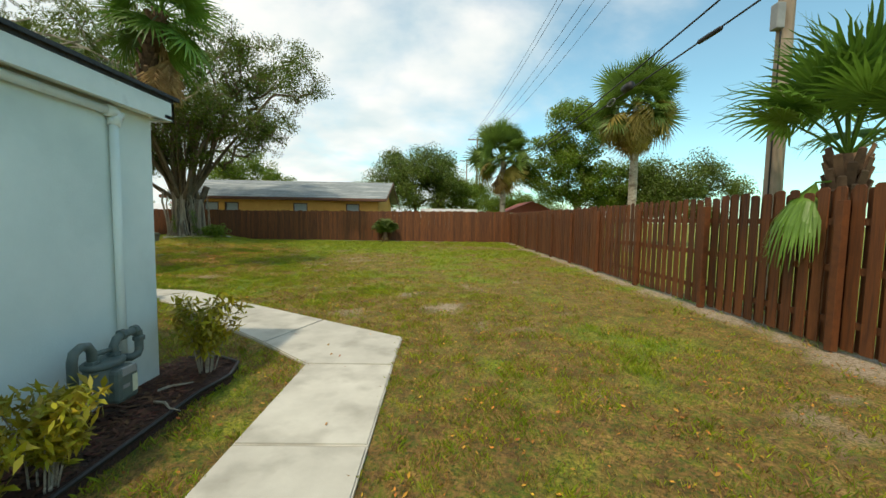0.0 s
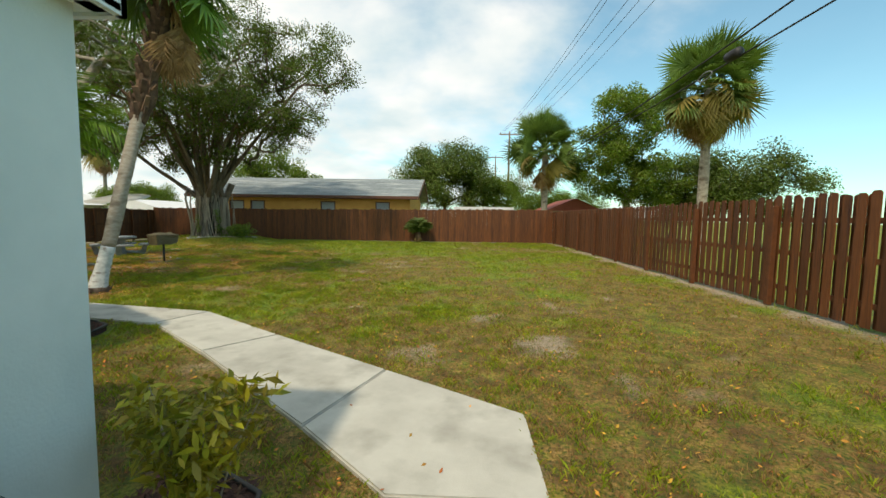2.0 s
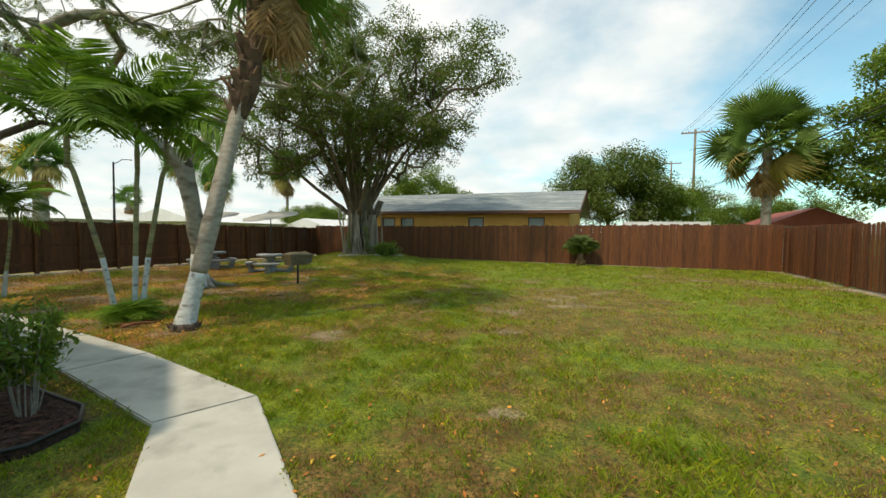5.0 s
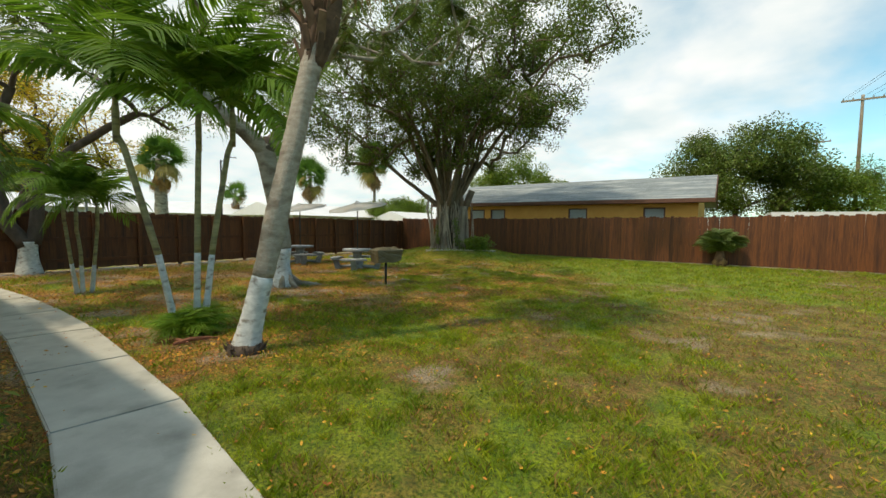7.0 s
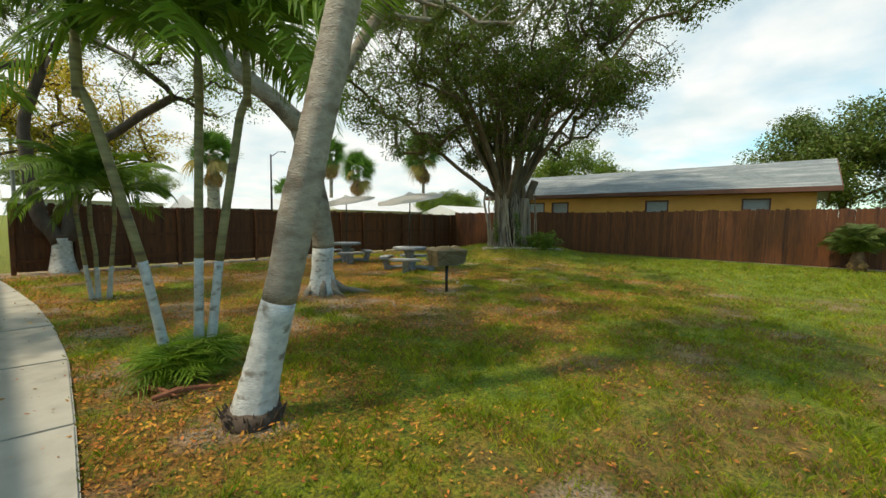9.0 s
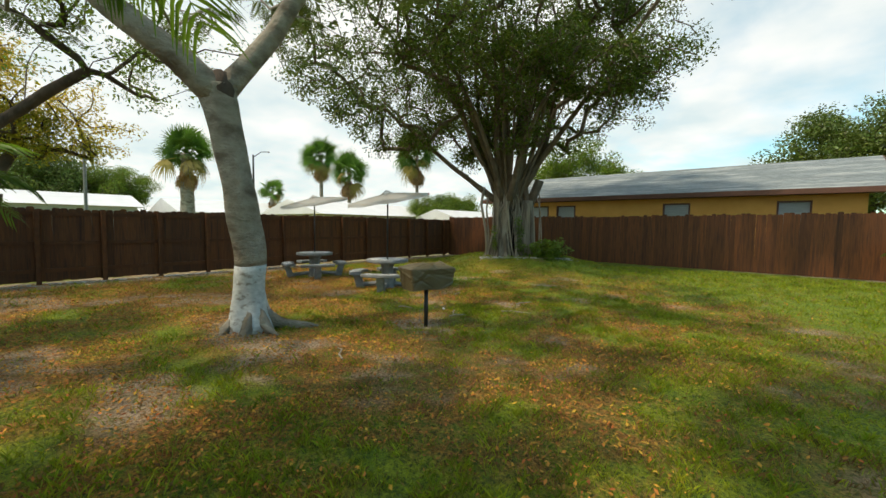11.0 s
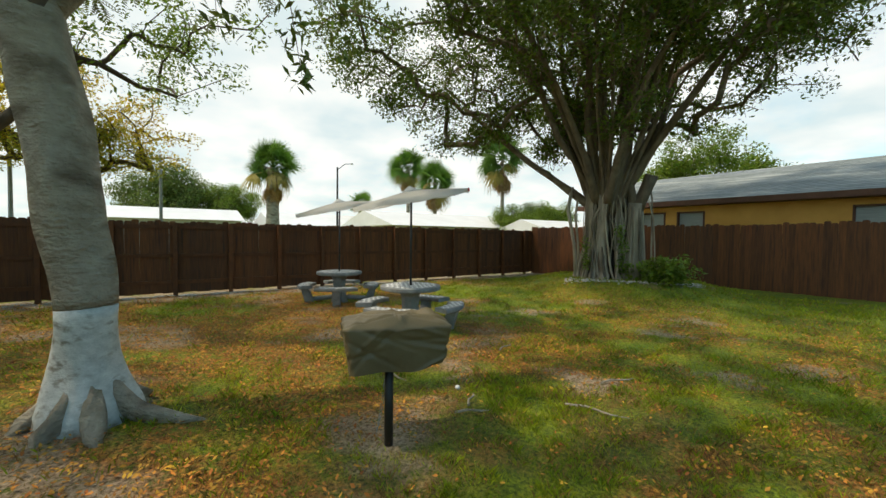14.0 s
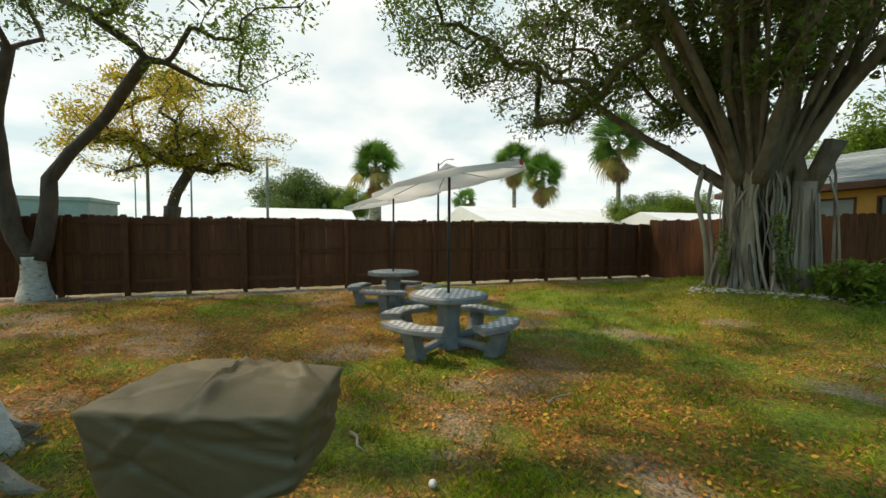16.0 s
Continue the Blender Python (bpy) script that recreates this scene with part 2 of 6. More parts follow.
M_WIRE = material("black_cable", (0.010, 0.010, 0.012), (0.02, 0.02, 0.022), 8, 0.6, 0.0)
M_ROOFWHITE = material("white_flat_roof", (0.70, 0.72, 0.74), (0.80, 0.82, 0.84), 1, 0.6, 0.1)
M_WALLPALE = material("pale_far_wall", (0.45, 0.43, 0.38), (0.56, 0.54, 0.48), 1, 0.85, 0.2)
M_GREYBLDG = material("grey_far_wall", (0.20, 0.25, 0.26), (0.27, 0.32, 0.33), 0.5, 0.8, 0.1)
M_REDROOF = material("red_far_roof", (0.24, 0.06, 0.04), (0.34, 0.09, 0.06), 2, 0.8, 0.3)
M_STONE = material("pale_stone", (0.42, 0.40, 0.36), (0.62, 0.60, 0.55), 12, 0.9, 0.5, 40, vary=0.25)
M_FLOWER = material("orange_red_flower", (0.55, 0.08, 0.03), (0.7, 0.16, 0.05), 5, 0.6, 0.0, island=0.3, leafy=0.2)


# ---- geometry helpers ----
class Geo:
    """Collects points and faces of one mesh."""

    def __init__(self):
        self.v, self.f = [], []

    def add(self, verts, faces):
        n = len(self.v)
        self.v.extend(tuple(p) for p in verts)
        self.f.extend(tuple(i + n for i in f) for f in faces)
        return self

    def box(self, x0, x1, y0, y1, z0, z1, m=None):
        p = [Vector(c) for c in ((x0, y0, z0), (x1, y0, z0), (x1, y1, z0), (x0, y1, z0), (x0, y0, z1), (x1, y0, z1), (x1, y1, z1), (x0, y1, z1))]
        if m is not None:
            p = [m @ c for c in p]
        return self.add(p, [(3, 2, 1, 0), (4, 5, 6, 7), (0, 1, 5, 4), (1, 2, 6, 5), (2, 3, 7, 6), (3, 0, 4, 7)])

    def prism(self, outline, z0, z1, m=None):
        """An upright prism on a counter-clockwise outline in x and y."""
        n = len(outline)
        p = [Vector((x, y, z)) for z in (z0, z1) for x, y in outline]
        if m is not None:
            p = [m @ c for c in p]
        return self.add(p, [tuple(range(n - 1, -1, -1)), tuple(range(n, 2 * n))] + [(i, (i + 1) % n, n + (i + 1) % n, n + i) for i in range(n)])

    def tube(self, pts, radii, sides=8, lump=0.0, cap=True, twist=0.0, seed=0.0):
        pts = [Vector(p) for p in pts]
        rings = []
        up = None
        for k, p in enumerate(pts):
            d = (pts[min(k + 1, len(pts) - 1)] - pts[max(k - 1, 0)]).normalized()
            if up is None:
                up = d.orthogonal().normalized()
            up = (up - d * up.dot(d)).normalized()
            side = d.cross(up)
            r = radii[k] if hasattr(radii, "__len__") else radii
            ring = []
            for j in range(sides):
                a = 2 * math.pi * j / sides + twist * k
                q = r
                if lump:
                    q *= 1 + lump * noise.noise((p.x * 2 + math.cos(a) * 1.3 + seed, p.y * 2 + math.sin(a) * 1.3, p.z * 1.6))
                ring.append(p + (up * math.cos(a) + side * math.sin(a)) * q)
            rings.append(ring)
        n = len(rings)
        faces = [(k * sides + j, k * sides + (j + 1) % sides, (k + 1) * sides + (j + 1) % sides, (k + 1) * sides + j) for k in range(n - 1) for j in range(sides)]
        if cap:
            faces += [tuple(range(sides - 1, -1, -1)), tuple(range((n - 1) * sides, n * sides))]
        return self.add([p for r in rings for p in r], faces)

    def lathe(self, profile, sides=24, m=None):
        """Profile of (radius, z) from the bottom up, closed at both ends."""
        p = [Vector((r * math.cos(2 * math.pi * j / sides), r * math.sin(2 * math.pi * j / sides), z)) for r, z in profile for j in range(sides)]
        if m is not None:
            p = [m @ c for c in p]
        n = len(profile)
        faces = [(k * sides + j, k * sides + (j + 1) % sides, (k + 1) * sides + (j + 1) % sides, (k + 1) * sides + j) for k in range(n - 1) for j in range(sides)]
        return self.add(p, faces + [tuple(range(sides - 1, -1, -1)), tuple(range((n - 1) * sides, n * sides))])


def mesh_of(name, geo, mat, smooth=False):
    me = bpy.data.meshes.new(name)
    if isinstance(geo, bmesh.types.BMesh):
        geo.to_mesh(me)
        geo.free()
    else:
        me.from_pydata(geo.v, [], geo.f)
    me.materials.append(mat)
    if smooth:
        me.shade_smooth()
    me.update()
    return me


def part(name, geo, mat, parent=None, label="", smooth=False, at=None):
    """One mesh object under a thing or a part; geo may be a mesh that is shared."""
    me = geo if isinstance(geo, bpy.types.Mesh) else mesh_of(name, geo, mat, smooth)
    ob = new(name, me)
    if parent is not None:
        ob.parent = parent
    if at is not None:
        ob.matrix_basis = at
    if label:
        ob["label"] = label
    return ob


def thing(name, m, label, category, group="", kind=""):
    ob = new(name)
    ob.matrix_basis = m
    ob.empty_display_size = 0.1
    return tagged(ob, label, category, group, kind)


def bevelled_box(sx, sy, sz, bevel, z0=0.0):
    """A box centred in x and y that stands on z0, with rounded edges."""
    bm = bmesh.new()
    bmesh.ops.create_cube(bm, size=1)
    bmesh.ops.scale(bm, vec=(sx, sy, sz), verts=bm.verts)
    bmesh.ops.translate(bm, vec=(0, 0, z0 + sz / 2), verts=bm.verts)
    bmesh.ops.bevel(bm, geom=bm.edges[:], offset=bevel, segments=2, affect="EDGES", profile=0.5)
    return bm


# smooth random fields over the plan
class Field:
    def __init__(self, seed, cell):
        self.g, self.cell = np.random.RandomState(seed).rand(128, 128), cell

    def one(self, x, y, cell):
        u, v = np.asarray(x) / cell + 40.0, np.asarray(y) / cell + 40.0
        i, j = np.floor(u).astype(int), np.floor(v).astype(int)
        a, b = u - i, v - j
        a, b = a * a * (3 - 2 * a), b * b * (3 - 2 * b)
        g = self.g
        i0, i1, j0, j1 = i % 128, (i + 1) % 128, j % 128, (j + 1) % 128
        return (g[i0, j0] * (1 - a) + g[i1, j0] * a) * (1 - b) + (g[i0, j1] * (1 - a) + g[i1, j1] * a) * b

    def __call__(self, x, y):
        return (self.one(x, y, self.cell) + 0.5 * self.one(x, y, self.cell * 0.43) + 0.3 * self.one(x, y, self.cell * 0.17)) / 1.8


def ramp01(v, a, b):
    k = np.clip((v - a) / (b - a), 0, 1)
    return k * k * (3 - 2 * k)


# ---- the large structure ----
FENCE_X, BACK_Y, WEST_X = 4.85, 27.0, -18.85     # the three fences round the lawn
BARE = ((-0.58, 7.95, 0.36), (1.9, 9.65, 0.22), (-5.45, 9.75, 0.26), (-10.15, 13.95, 0.62), (-7.9, 9.1, 0.4), (-9.3, 8.9, 0.6), (-11.8, 12.1, 0.6), (-13.0, 20.5, 0.5), (-9.5, 17.55, 0.3), (-9.0, 18.45, 0.3),
        (-10.75, 18.8, 0.3), (-10.65, 20.3, 0.4), (-10.1, 16.2, 0.3), (-14.0, 9.3, 0.6), (-12.2, 10.0, 0.5), (-9.7, 11.4, 0.3), (-13.6, 12.6, 0.35), (-16.4, 10.4, 0.8), (0.85, 9.9, 0.2), (-2.6, 8.5, 0.18), (0.2, 6.6, 0.25))
F_PATCH, F_FINE, F_LITTER, F_CLUMP, F_SOIL = Field(3, 2.6), Field(5, 0.7), Field(9, 1.9), Field(17, 0.30), Field(29, 1.1)


def rise(x, y):
    """Height of the ground: gentle unevenness, and the low bed under the banyan."""
    bed = 0.32 * ramp01(3.2 - np.hypot((x + 14.2) / 1.15, y - 23.4), 0.0, 1.9)
    return (F_FINE(x, y) - 0.5) * 0.035 + bed


def lawn(x, y):
    """Weights of dry grass, bare soil and leaf litter on the lawn."""
    n, m = F_PATCH(x, y), F_FINE(x, y)
    east = ramp01(x, -9.0, 2.0) * ramp01(-y, -24.0, -10.0)
    dry = ramp01(n * 0.45 + m * 0.40 + 0.15 * F_CLUMP(x, y) + 0.15 * east - 0.14 * ramp01(y, 14, 21) * ramp01(-x, -1, 7), 0.45, 0.61)
    west = ramp01(-x, 5.0, 8.5) * ramp01(-y, -24.0, -18.0)
    litter = west * ramp01(F_LITTER(x, y) * 0.42 + m * 0.33 + 0.25 * F_CLUMP(x, y), 0.40, 0.56)
    bare = np.zeros_like(n)
    for bx, by, r in BARE:
        d = np.hypot((x - bx) * 0.8, y - by) / r
        bare = np.maximum(bare, 0.8 * ramp01(0.80 - d + (m - 0.5) * 3.6 + (F_CLUMP(x, y) - 0.5) * 2.4, 0.0, 0.8))
    bare = np.maximum(bare, ramp01(0.42 - np.abs(x - FENCE_X + 0.12) + (m - 0.5) * 0.8, 0.0, 0.3))
    bare = np.maximum(bare, ramp01(0.50 - np.abs(y - BACK_Y + 0.15) + (m - 0.5) * 0.9, 0.0, 0.3) * ramp01(x, -10, -5))
    bare = np.maximum(bare, ramp01(0.85 - np.abs(x - WEST_X - 0.2) + (m - 0.5) * 1.1, 0.0, 0.5))
    bare = np.maximum(bare, 0.6 * ramp01(m * 0.7 + n * 0.3, 0.66, 0.76))
    bare = np.maximum(bare, 0.8 * west * ramp01(0.55 * F_SOIL(x, y) + 0.25 * m + 0.2 * F_CLUMP(x, y), 0.60, 0.68))
    return dry, bare, litter


def ground_material():
    m = bpy.data.materials.new("lawn_and_soil")
    m.use_nodes = True
    nt = m.node_tree
    b = nt.nodes["Principled BSDF"]
    b.inputs["Roughness"].default_value = 0.95
    tc = nt.nodes.new("ShaderNodeTexCoord")
    at = nt.nodes.new("ShaderNodeAttribute")
    at.attribute_name = "cover"
    sep = nt.nodes.new("ShaderNodeSeparateColor")
    link(nt, at, "Color", sep, 0)

    def grain(scale, detail=6):
        n = nt.nodes.new("ShaderNodeTexNoise")
        n.inputs["Scale"].default_value, n.inputs["Detail"].default_value, n.inputs["Roughness"].default_value = scale, detail, 0.7
        link(nt, tc, "Object", n, "Vector")
        return n.outputs[0]

    def blend(fac, a, c):
        x = nt.nodes.new("ShaderNodeMix")
        x.data_type = "RGBA"
        nt.links.new(fac, x.inputs["Factor"])
        for key, v in (("A", a), ("B", c)):
            if isinstance(v, tuple):
                x.inputs[key].default_value = (*v, 1)
            else:
                nt.links.new(v, x.inputs[key])
        return x.outputs["Result"]

    def contrast(v, lo, hi):
        r = nt.nodes.new("ShaderNodeMapRange")
        r.inputs["From Min"].default_value, r.inputs["From Max"].default_value = lo, hi
        nt.links.new(v, r.inputs["Value"])
        return r.outputs[0]

    fine, mid = contrast(grain(38), 0.36, 0.64), contrast(grain(9), 0.34, 0.66)
    coarse = contrast(grain(3.0, 4), 0.38, 0.62)
    # dark ends of green, straw and rust paint in shade between the blades
    green = blend(fine, (0.04, 0.072, 0.004), blend(coarse, (0.17, 0.28, 0.010), (0.37, 0.43, 0.018)))
    straw = blend(fine, (0.05, 0.024, 0.007), blend(coarse, (0.20, 0.105, 0.028), (0.46, 0.285, 0.075)))
    soil = blend(fine, (0.20, 0.135, 0.085), blend(mid, (0.42, 0.33, 0.23), (0.64, 0.56, 0.44)))
    rust = blend(fine, (0.07, 0.028, 0.008), (0.60, 0.25, 0.035))
    col = blend(math_node(nt, "MULTIPLY", sep.outputs[0], contrast(math_node(nt, "ADD", mid, fine), 0.35, 1.2)), green, straw)
    col = blend(math_node(nt, "MULTIPLY", sep.outputs[2], contrast(mid, 0.15, 0.75)), col, rust)
    col = blend(math_node(nt, "MULTIPLY", sep.outputs[1], contrast(math_node(nt, "ADD", mid, fine), 0.2, 0.9)), col, soil)
    nt.links.new(col, b.inputs["Base Color"])
    bn = nt.nodes.new("ShaderNodeBump")
    bn.inputs["Strength"].default_value, bn.inputs["Distance"].default_value = 0.9, 0.03
    nt.links.new(grain(55), bn.inputs["Height"])
    link(nt, bn, 0, b, "Normal")
    return m


def build_ground():
    fx = np.concatenate([[-900, -400, -180, -90, -55, -38, -28, -23], np.arange(-20, 6.01, 0.16), [8, 11, 16, 26, 45, 90, 200, 500, 900]])
    fy = np.concatenate([[-900, -300, -100, -40, -18, -8, -4], np.arange(-1, 28.01, 0.16), [31, 35, 41, 50, 65, 100, 200, 450, 1200]])
    X, Y = np.meshgrid(fx, fy)
    bumpy = rise(X, Y) * ((X > -20) & (X < 6) & (Y < 28))
    V = np.stack([X.ravel(), Y.ravel(), bumpy.ravel() - 0.012], 1)
    nx, ny = len(fx), len(fy)
    i, j = np.meshgrid(np.arange(nx - 1), np.arange(ny - 1))
    a = (j * nx + i).ravel()
    me = bpy.data.meshes.new("ground")
    me.from_pydata(V.tolist(), [], np.stack([a, a + 1, a + nx + 1, a + nx], 1).tolist())
    dry, bare, litter = lawn(X.ravel(), Y.ravel())
    far = ((X.ravel() > 5.5) | (X.ravel() < -19.5) | (Y.ravel() > 27.6))
    dry, bare, litter = np.where(far, 0.3, dry), np.where(far, 0.0, bare), np.where(far, 0, litter)
    attr = me.color_attributes.new("cover", "FLOAT_COLOR", "POINT")
    attr.data.foreach_set("color", np.stack([dry, bare, litter, np.ones_like(dry)], 1).astype(np.float32).ravel())
    me.materials.append(ground_material())
    me.shade_smooth()
    tagged(new("ground", me), "patchy green and dry lawn with bare sandy spots", "ground", kind="structure")


build_ground()

# the concrete path: pairs of edge points, south-west edge and north-east edge, joint by joint
PATH_PAIRS = [((-1.31, y), (-0.43, y)) for y in (-9.0, -7.6, -6.2, -4.8, -3.4, -1.9, -0.4, 1.05, 2.5, 3.95)]
PATH_PAIRS += [((-2.02, 4.62), (-1.62, 5.70)), ((-3.70, 6.06), (-3.16, 6.72)), ((-5.02, 7.07), (-4.72, 7.79)),
               ((-7.0, 7.38), (-6.9, 8.15)), ((-8.6, 7.50), (-8.5, 8.29)), ((-10.3, 7.62), (-10.2, 8.42)), ((-12.0, 7.66), (-12.0, 8.45)),
               ((-13.8, 7.62), (-13.8, 8.40)), ((-15.6, 7.54), (-15.6, 8.26)), ((-17.6, 7.35), (-17.6, 8.08)), ((-19.6, 7.2), (-19.6, 7.95)), ((-24, 7.0), (-24, 7.8))]


def build_path():
    base = tagged(new("path"), "pale concrete garden path with open joints", "path", kind="structure")
    for k in range(len(PATH_PAIRS) - 1):
        (a, b), (c, d) = PATH_PAIRS[k], PATH_PAIRS[k + 1]
        a, b, c, d = (Vector(p) for p in (a, b, c, d))
        g = 0.007
        u, w = (c - a).normalized() * g, (d - b).normalized() * g
        ring = [a + u, b + w] + ([Vector((-0.42, 4.90))] if k == 9 else []) + [d - w, c - u]
        bm = bmesh.new()
        top = [bm.verts.new((p.x, p.y, 0.028)) for p in ring]
        face = bm.faces.new(top)
        low = bmesh.ops.extrude_face_region(bm, geom=[face])
        bmesh.ops.translate(bm, vec=(0, 0, -0.12), verts=[v for v in low["geom"] if isinstance(v, bmesh.types.BMVert)])
        bmesh.ops.recalc_face_normals(bm, faces=bm.faces)
        bmesh.ops.bevel(bm, geom=[e for e in bm.edges if all(v.co.z > 0 for v in e.verts)], offset=0.012, segments=2, affect="EDGES")
        part("slab", bm, M_CONCRETE, base)


build_path()


def wall_box(name, x0, x1, y0, y1, z0, z1, mat, label):
    return tagged(part(name, Geo().box(x0, x1, y0, y1, z0, z1), mat), label, "wall", kind="structure")


def build_building():
    """The pale stucco building with a low roof edge, stepped in plan."""
    T = 0.2
    wall_box("wall_east", -2.5 - T, -2.5, -9.0, 3.56, -0.2, 2.46, M_STUCCO, "pale blue-white rough stucco wall")
    # the north side steps back along the path
    turns = [(-2.5 - T, 3.56), (-5.5, 3.56), (-5.5, 5.45), (-7.05, 6.26), (-19.0, 6.26)]
    for k, (p, q) in enumerate(zip(turns, turns[1:])):
        p, q = Vector(p), Vector(q)
        d = (q - p).normalized()
        n = Vector((-d.y, d.x)) * T
        tagged(part("wall_north_%d" % (k + 1), Geo().prism([tuple(p), tuple(q), tuple(q + n), tuple(p + n)], -0.2, 2.46), M_STUCCO), "pale blue-white rough stucco wall", "wall", kind="structure")
    wall_box("wall_south", -12, -2.5 - T, -9.0, -8.8, -0.2, 2.46, M_STUCCO, "pale blue-white rough stucco wall")
    outline = [(-19.1, 1.0), (-12.0, 1.0), (-12.0, -9.1), (-2.36, -9.1), (-2.36, 3.66), (-5.36, 3.66), (-5.36, 5.6), (-6.9, 6.58), (-19.1, 6.58)]
    roof = tagged(new("roof"), "low dark shingle roof with pale fascia boards", "roof", kind="structure")
    part("roof_deck", Geo().prism(outline, 2.475, 2.52), M_SHINGLE_DARK, roof, "dark shingle edge")
    ridge = Geo()
    ridge.add([(-2.33, -9.15, 2.50), (-2.33, 3.70, 2.50), (-5.3, 3.70, 2.50), (-5.3, -9.15, 2.5), (-2.33, -9.15, 2.53), (-2.33, 3.70, 2.53), (-5.3, 3.70, 2.60), (-5.3, -9.15, 2.60)],
              [(0, 1, 5, 4), (4, 5, 6, 7), (1, 2, 6, 5)])
    part("roof_slope", ridge, M_SHINGLE_DARK, roof)
    for a, b in ((4, 3), (5, 4), (6, 5), (7, 6), (8, 7)):
        p, q = Vector(outline[b]), Vector(outline[a])
        d = (q - p).normalized()
        n = Vector((-d.y, d.x))
        g = Geo()
        g.prism([tuple(p), tuple(q), tuple(q + n * 0.03), tuple(p + n * 0.03)][::1], 2.315, 2.472)
        g.prism([tuple(p + n * 0.032), tuple(q + n * 0.032), tuple(q + n * 0.12), tuple(p + n * 0.12)], 2.33, 2.36)
        part("fascia", g, M_TRIM, roof, "white painted fascia board")


build_building()


def picket_mesh(h, w=0.138, t=0.018):
    """A dog-eared fence board that stands on z = 0."""
    e = 0.028
    o = [(-w / 2, 0), (w / 2, 0), (w / 2, h - e), (w / 2 - e, h), (-w / 2 + e, h), (-w / 2, h - e)]
    g = Geo()
    g.add([(x, -t / 2, z) for x, z in o] + [(x, t / 2, z) for x, z in o], [(0, 1, 2, 3, 4, 5), (11, 10, 9, 8, 7, 6)] + [(i, i + 6, (i + 1) % 6 + 6, (i + 1) % 6) for i in range(6)])
    return mesh_of("slat", g, M_FENCE)


def rail(parent, x0, x1, z, y, h=0.09, d=0.038):
    part("rail", Geo().box(x0, x1, y - d / 2, y + d / 2, z - h / 2, z + h / 2), M_RAIL, parent)


def build_fences():
    rng = random.Random(4)
    post = mesh_of("post", bevelled_box(0.09, 0.09, 1.80, 0.006), M_RAIL)
    tall = [picket_mesh(h) for h in (1.89, 1.91, 1.94)]
    low = [picket_mesh(h) for h in (1.64, 1.66, 1.68)]
    # east: boards on both faces in turn, with gaps that let light through
    f = thing("fence", pose(FENCE_X, -2.6, 0, 0, 0, 90), "red-brown stained shadowbox wooden fence with dog-eared boards", "fence")
    n, step = 0, 0.107
    L = BACK_Y + 2.6
    x = 0.07
    while x < L:
        side = -0.030 if n % 2 else 0.030
        part("slat", rng.choice(tall), M_FENCE, f, at=pose(x + rng.uniform(-0.008, 0.008), side, 0.03 + rng.uniform(0, 0.012), 0, rng.uniform(-0.2, 0.2), rng.uniform(-0.6, 0.6)))
        x += step
        n += 1
    for z in (0.35, 0.98, 1.55):
        rail(f, 0, L, z, 0, 0.085)
    for k in range(int(L / 2.4) + 1):
        part("post", post, M_RAIL, f, at=pose(0.05 + 2.4 * k, 0.10, 0))
    # north: close boards, the good face to the lawn, bent towards the west corner
    for (ax, ay), (bx, by), k0, k1 in (((-13.0, 26.35), (FENCE_X, BACK_Y), 0.97, 1.085), ((WEST_X, 24.75), (-13.0, 26.35), 0.945, 0.97)):
        L = math.hypot(bx - ax, by - ay) - 0.06
        f = thing("fence", pose(ax, ay, 0, 0, 0, math.degrees(math.atan2(by - ay, bx - ax))), "red-brown stained close-board wooden fence", "fence")
        x = 0.07
        while x < L + 0.10:
            part("slat", rng.choice(tall), M_FENCE, f, at=pose(x, rng.uniform(-0.003, 0.003), 0.01 + rng.uniform(-0.006, 0.006), 0, rng.uniform(-0.2, 0.2), 0) @ Matrix.Diagonal((1, 1, k0 + (k1 - k0) * x / L, 1)))
            x += 0.1362
        for z in (0.35, 0.98, 1.55):
            rail(f, 0, L, z, 0.032)
        for k in range(int(L / 2.4) + 1):
            part("post", post, M_RAIL, f, at=pose(0.05 + 2.4 * k, 0.10, 0))
    # west: the posts and rails show on the lawn side
    f = thing("fence", pose(WEST_X, 8.25, 0, 0, 0, 90), "red-brown stained wooden fence with rails and posts showing", "fence")
    x = 0.07
    L = 24.75 - 8.25 - 0.03
    while x < L:
        part("slat", rng.choice(low), M_FENCE, f, at=pose(x, rng.uniform(-0.003, 0.003), 0.05 + rng.uniform(-0.012, 0.012), 0, rng.uniform(-0.2, 0.2), 0))
        x += 0.1362
    for z in (0.30, 0.92, 1.58):
        rail(f, 0, L, z, -0.032, 0.085)
    for k in range(int(L / 1.14) + 1):
        part("post", post, M_RAIL, f, at=pose(0.05 + 1.14 * k, -0.097, -0.12))


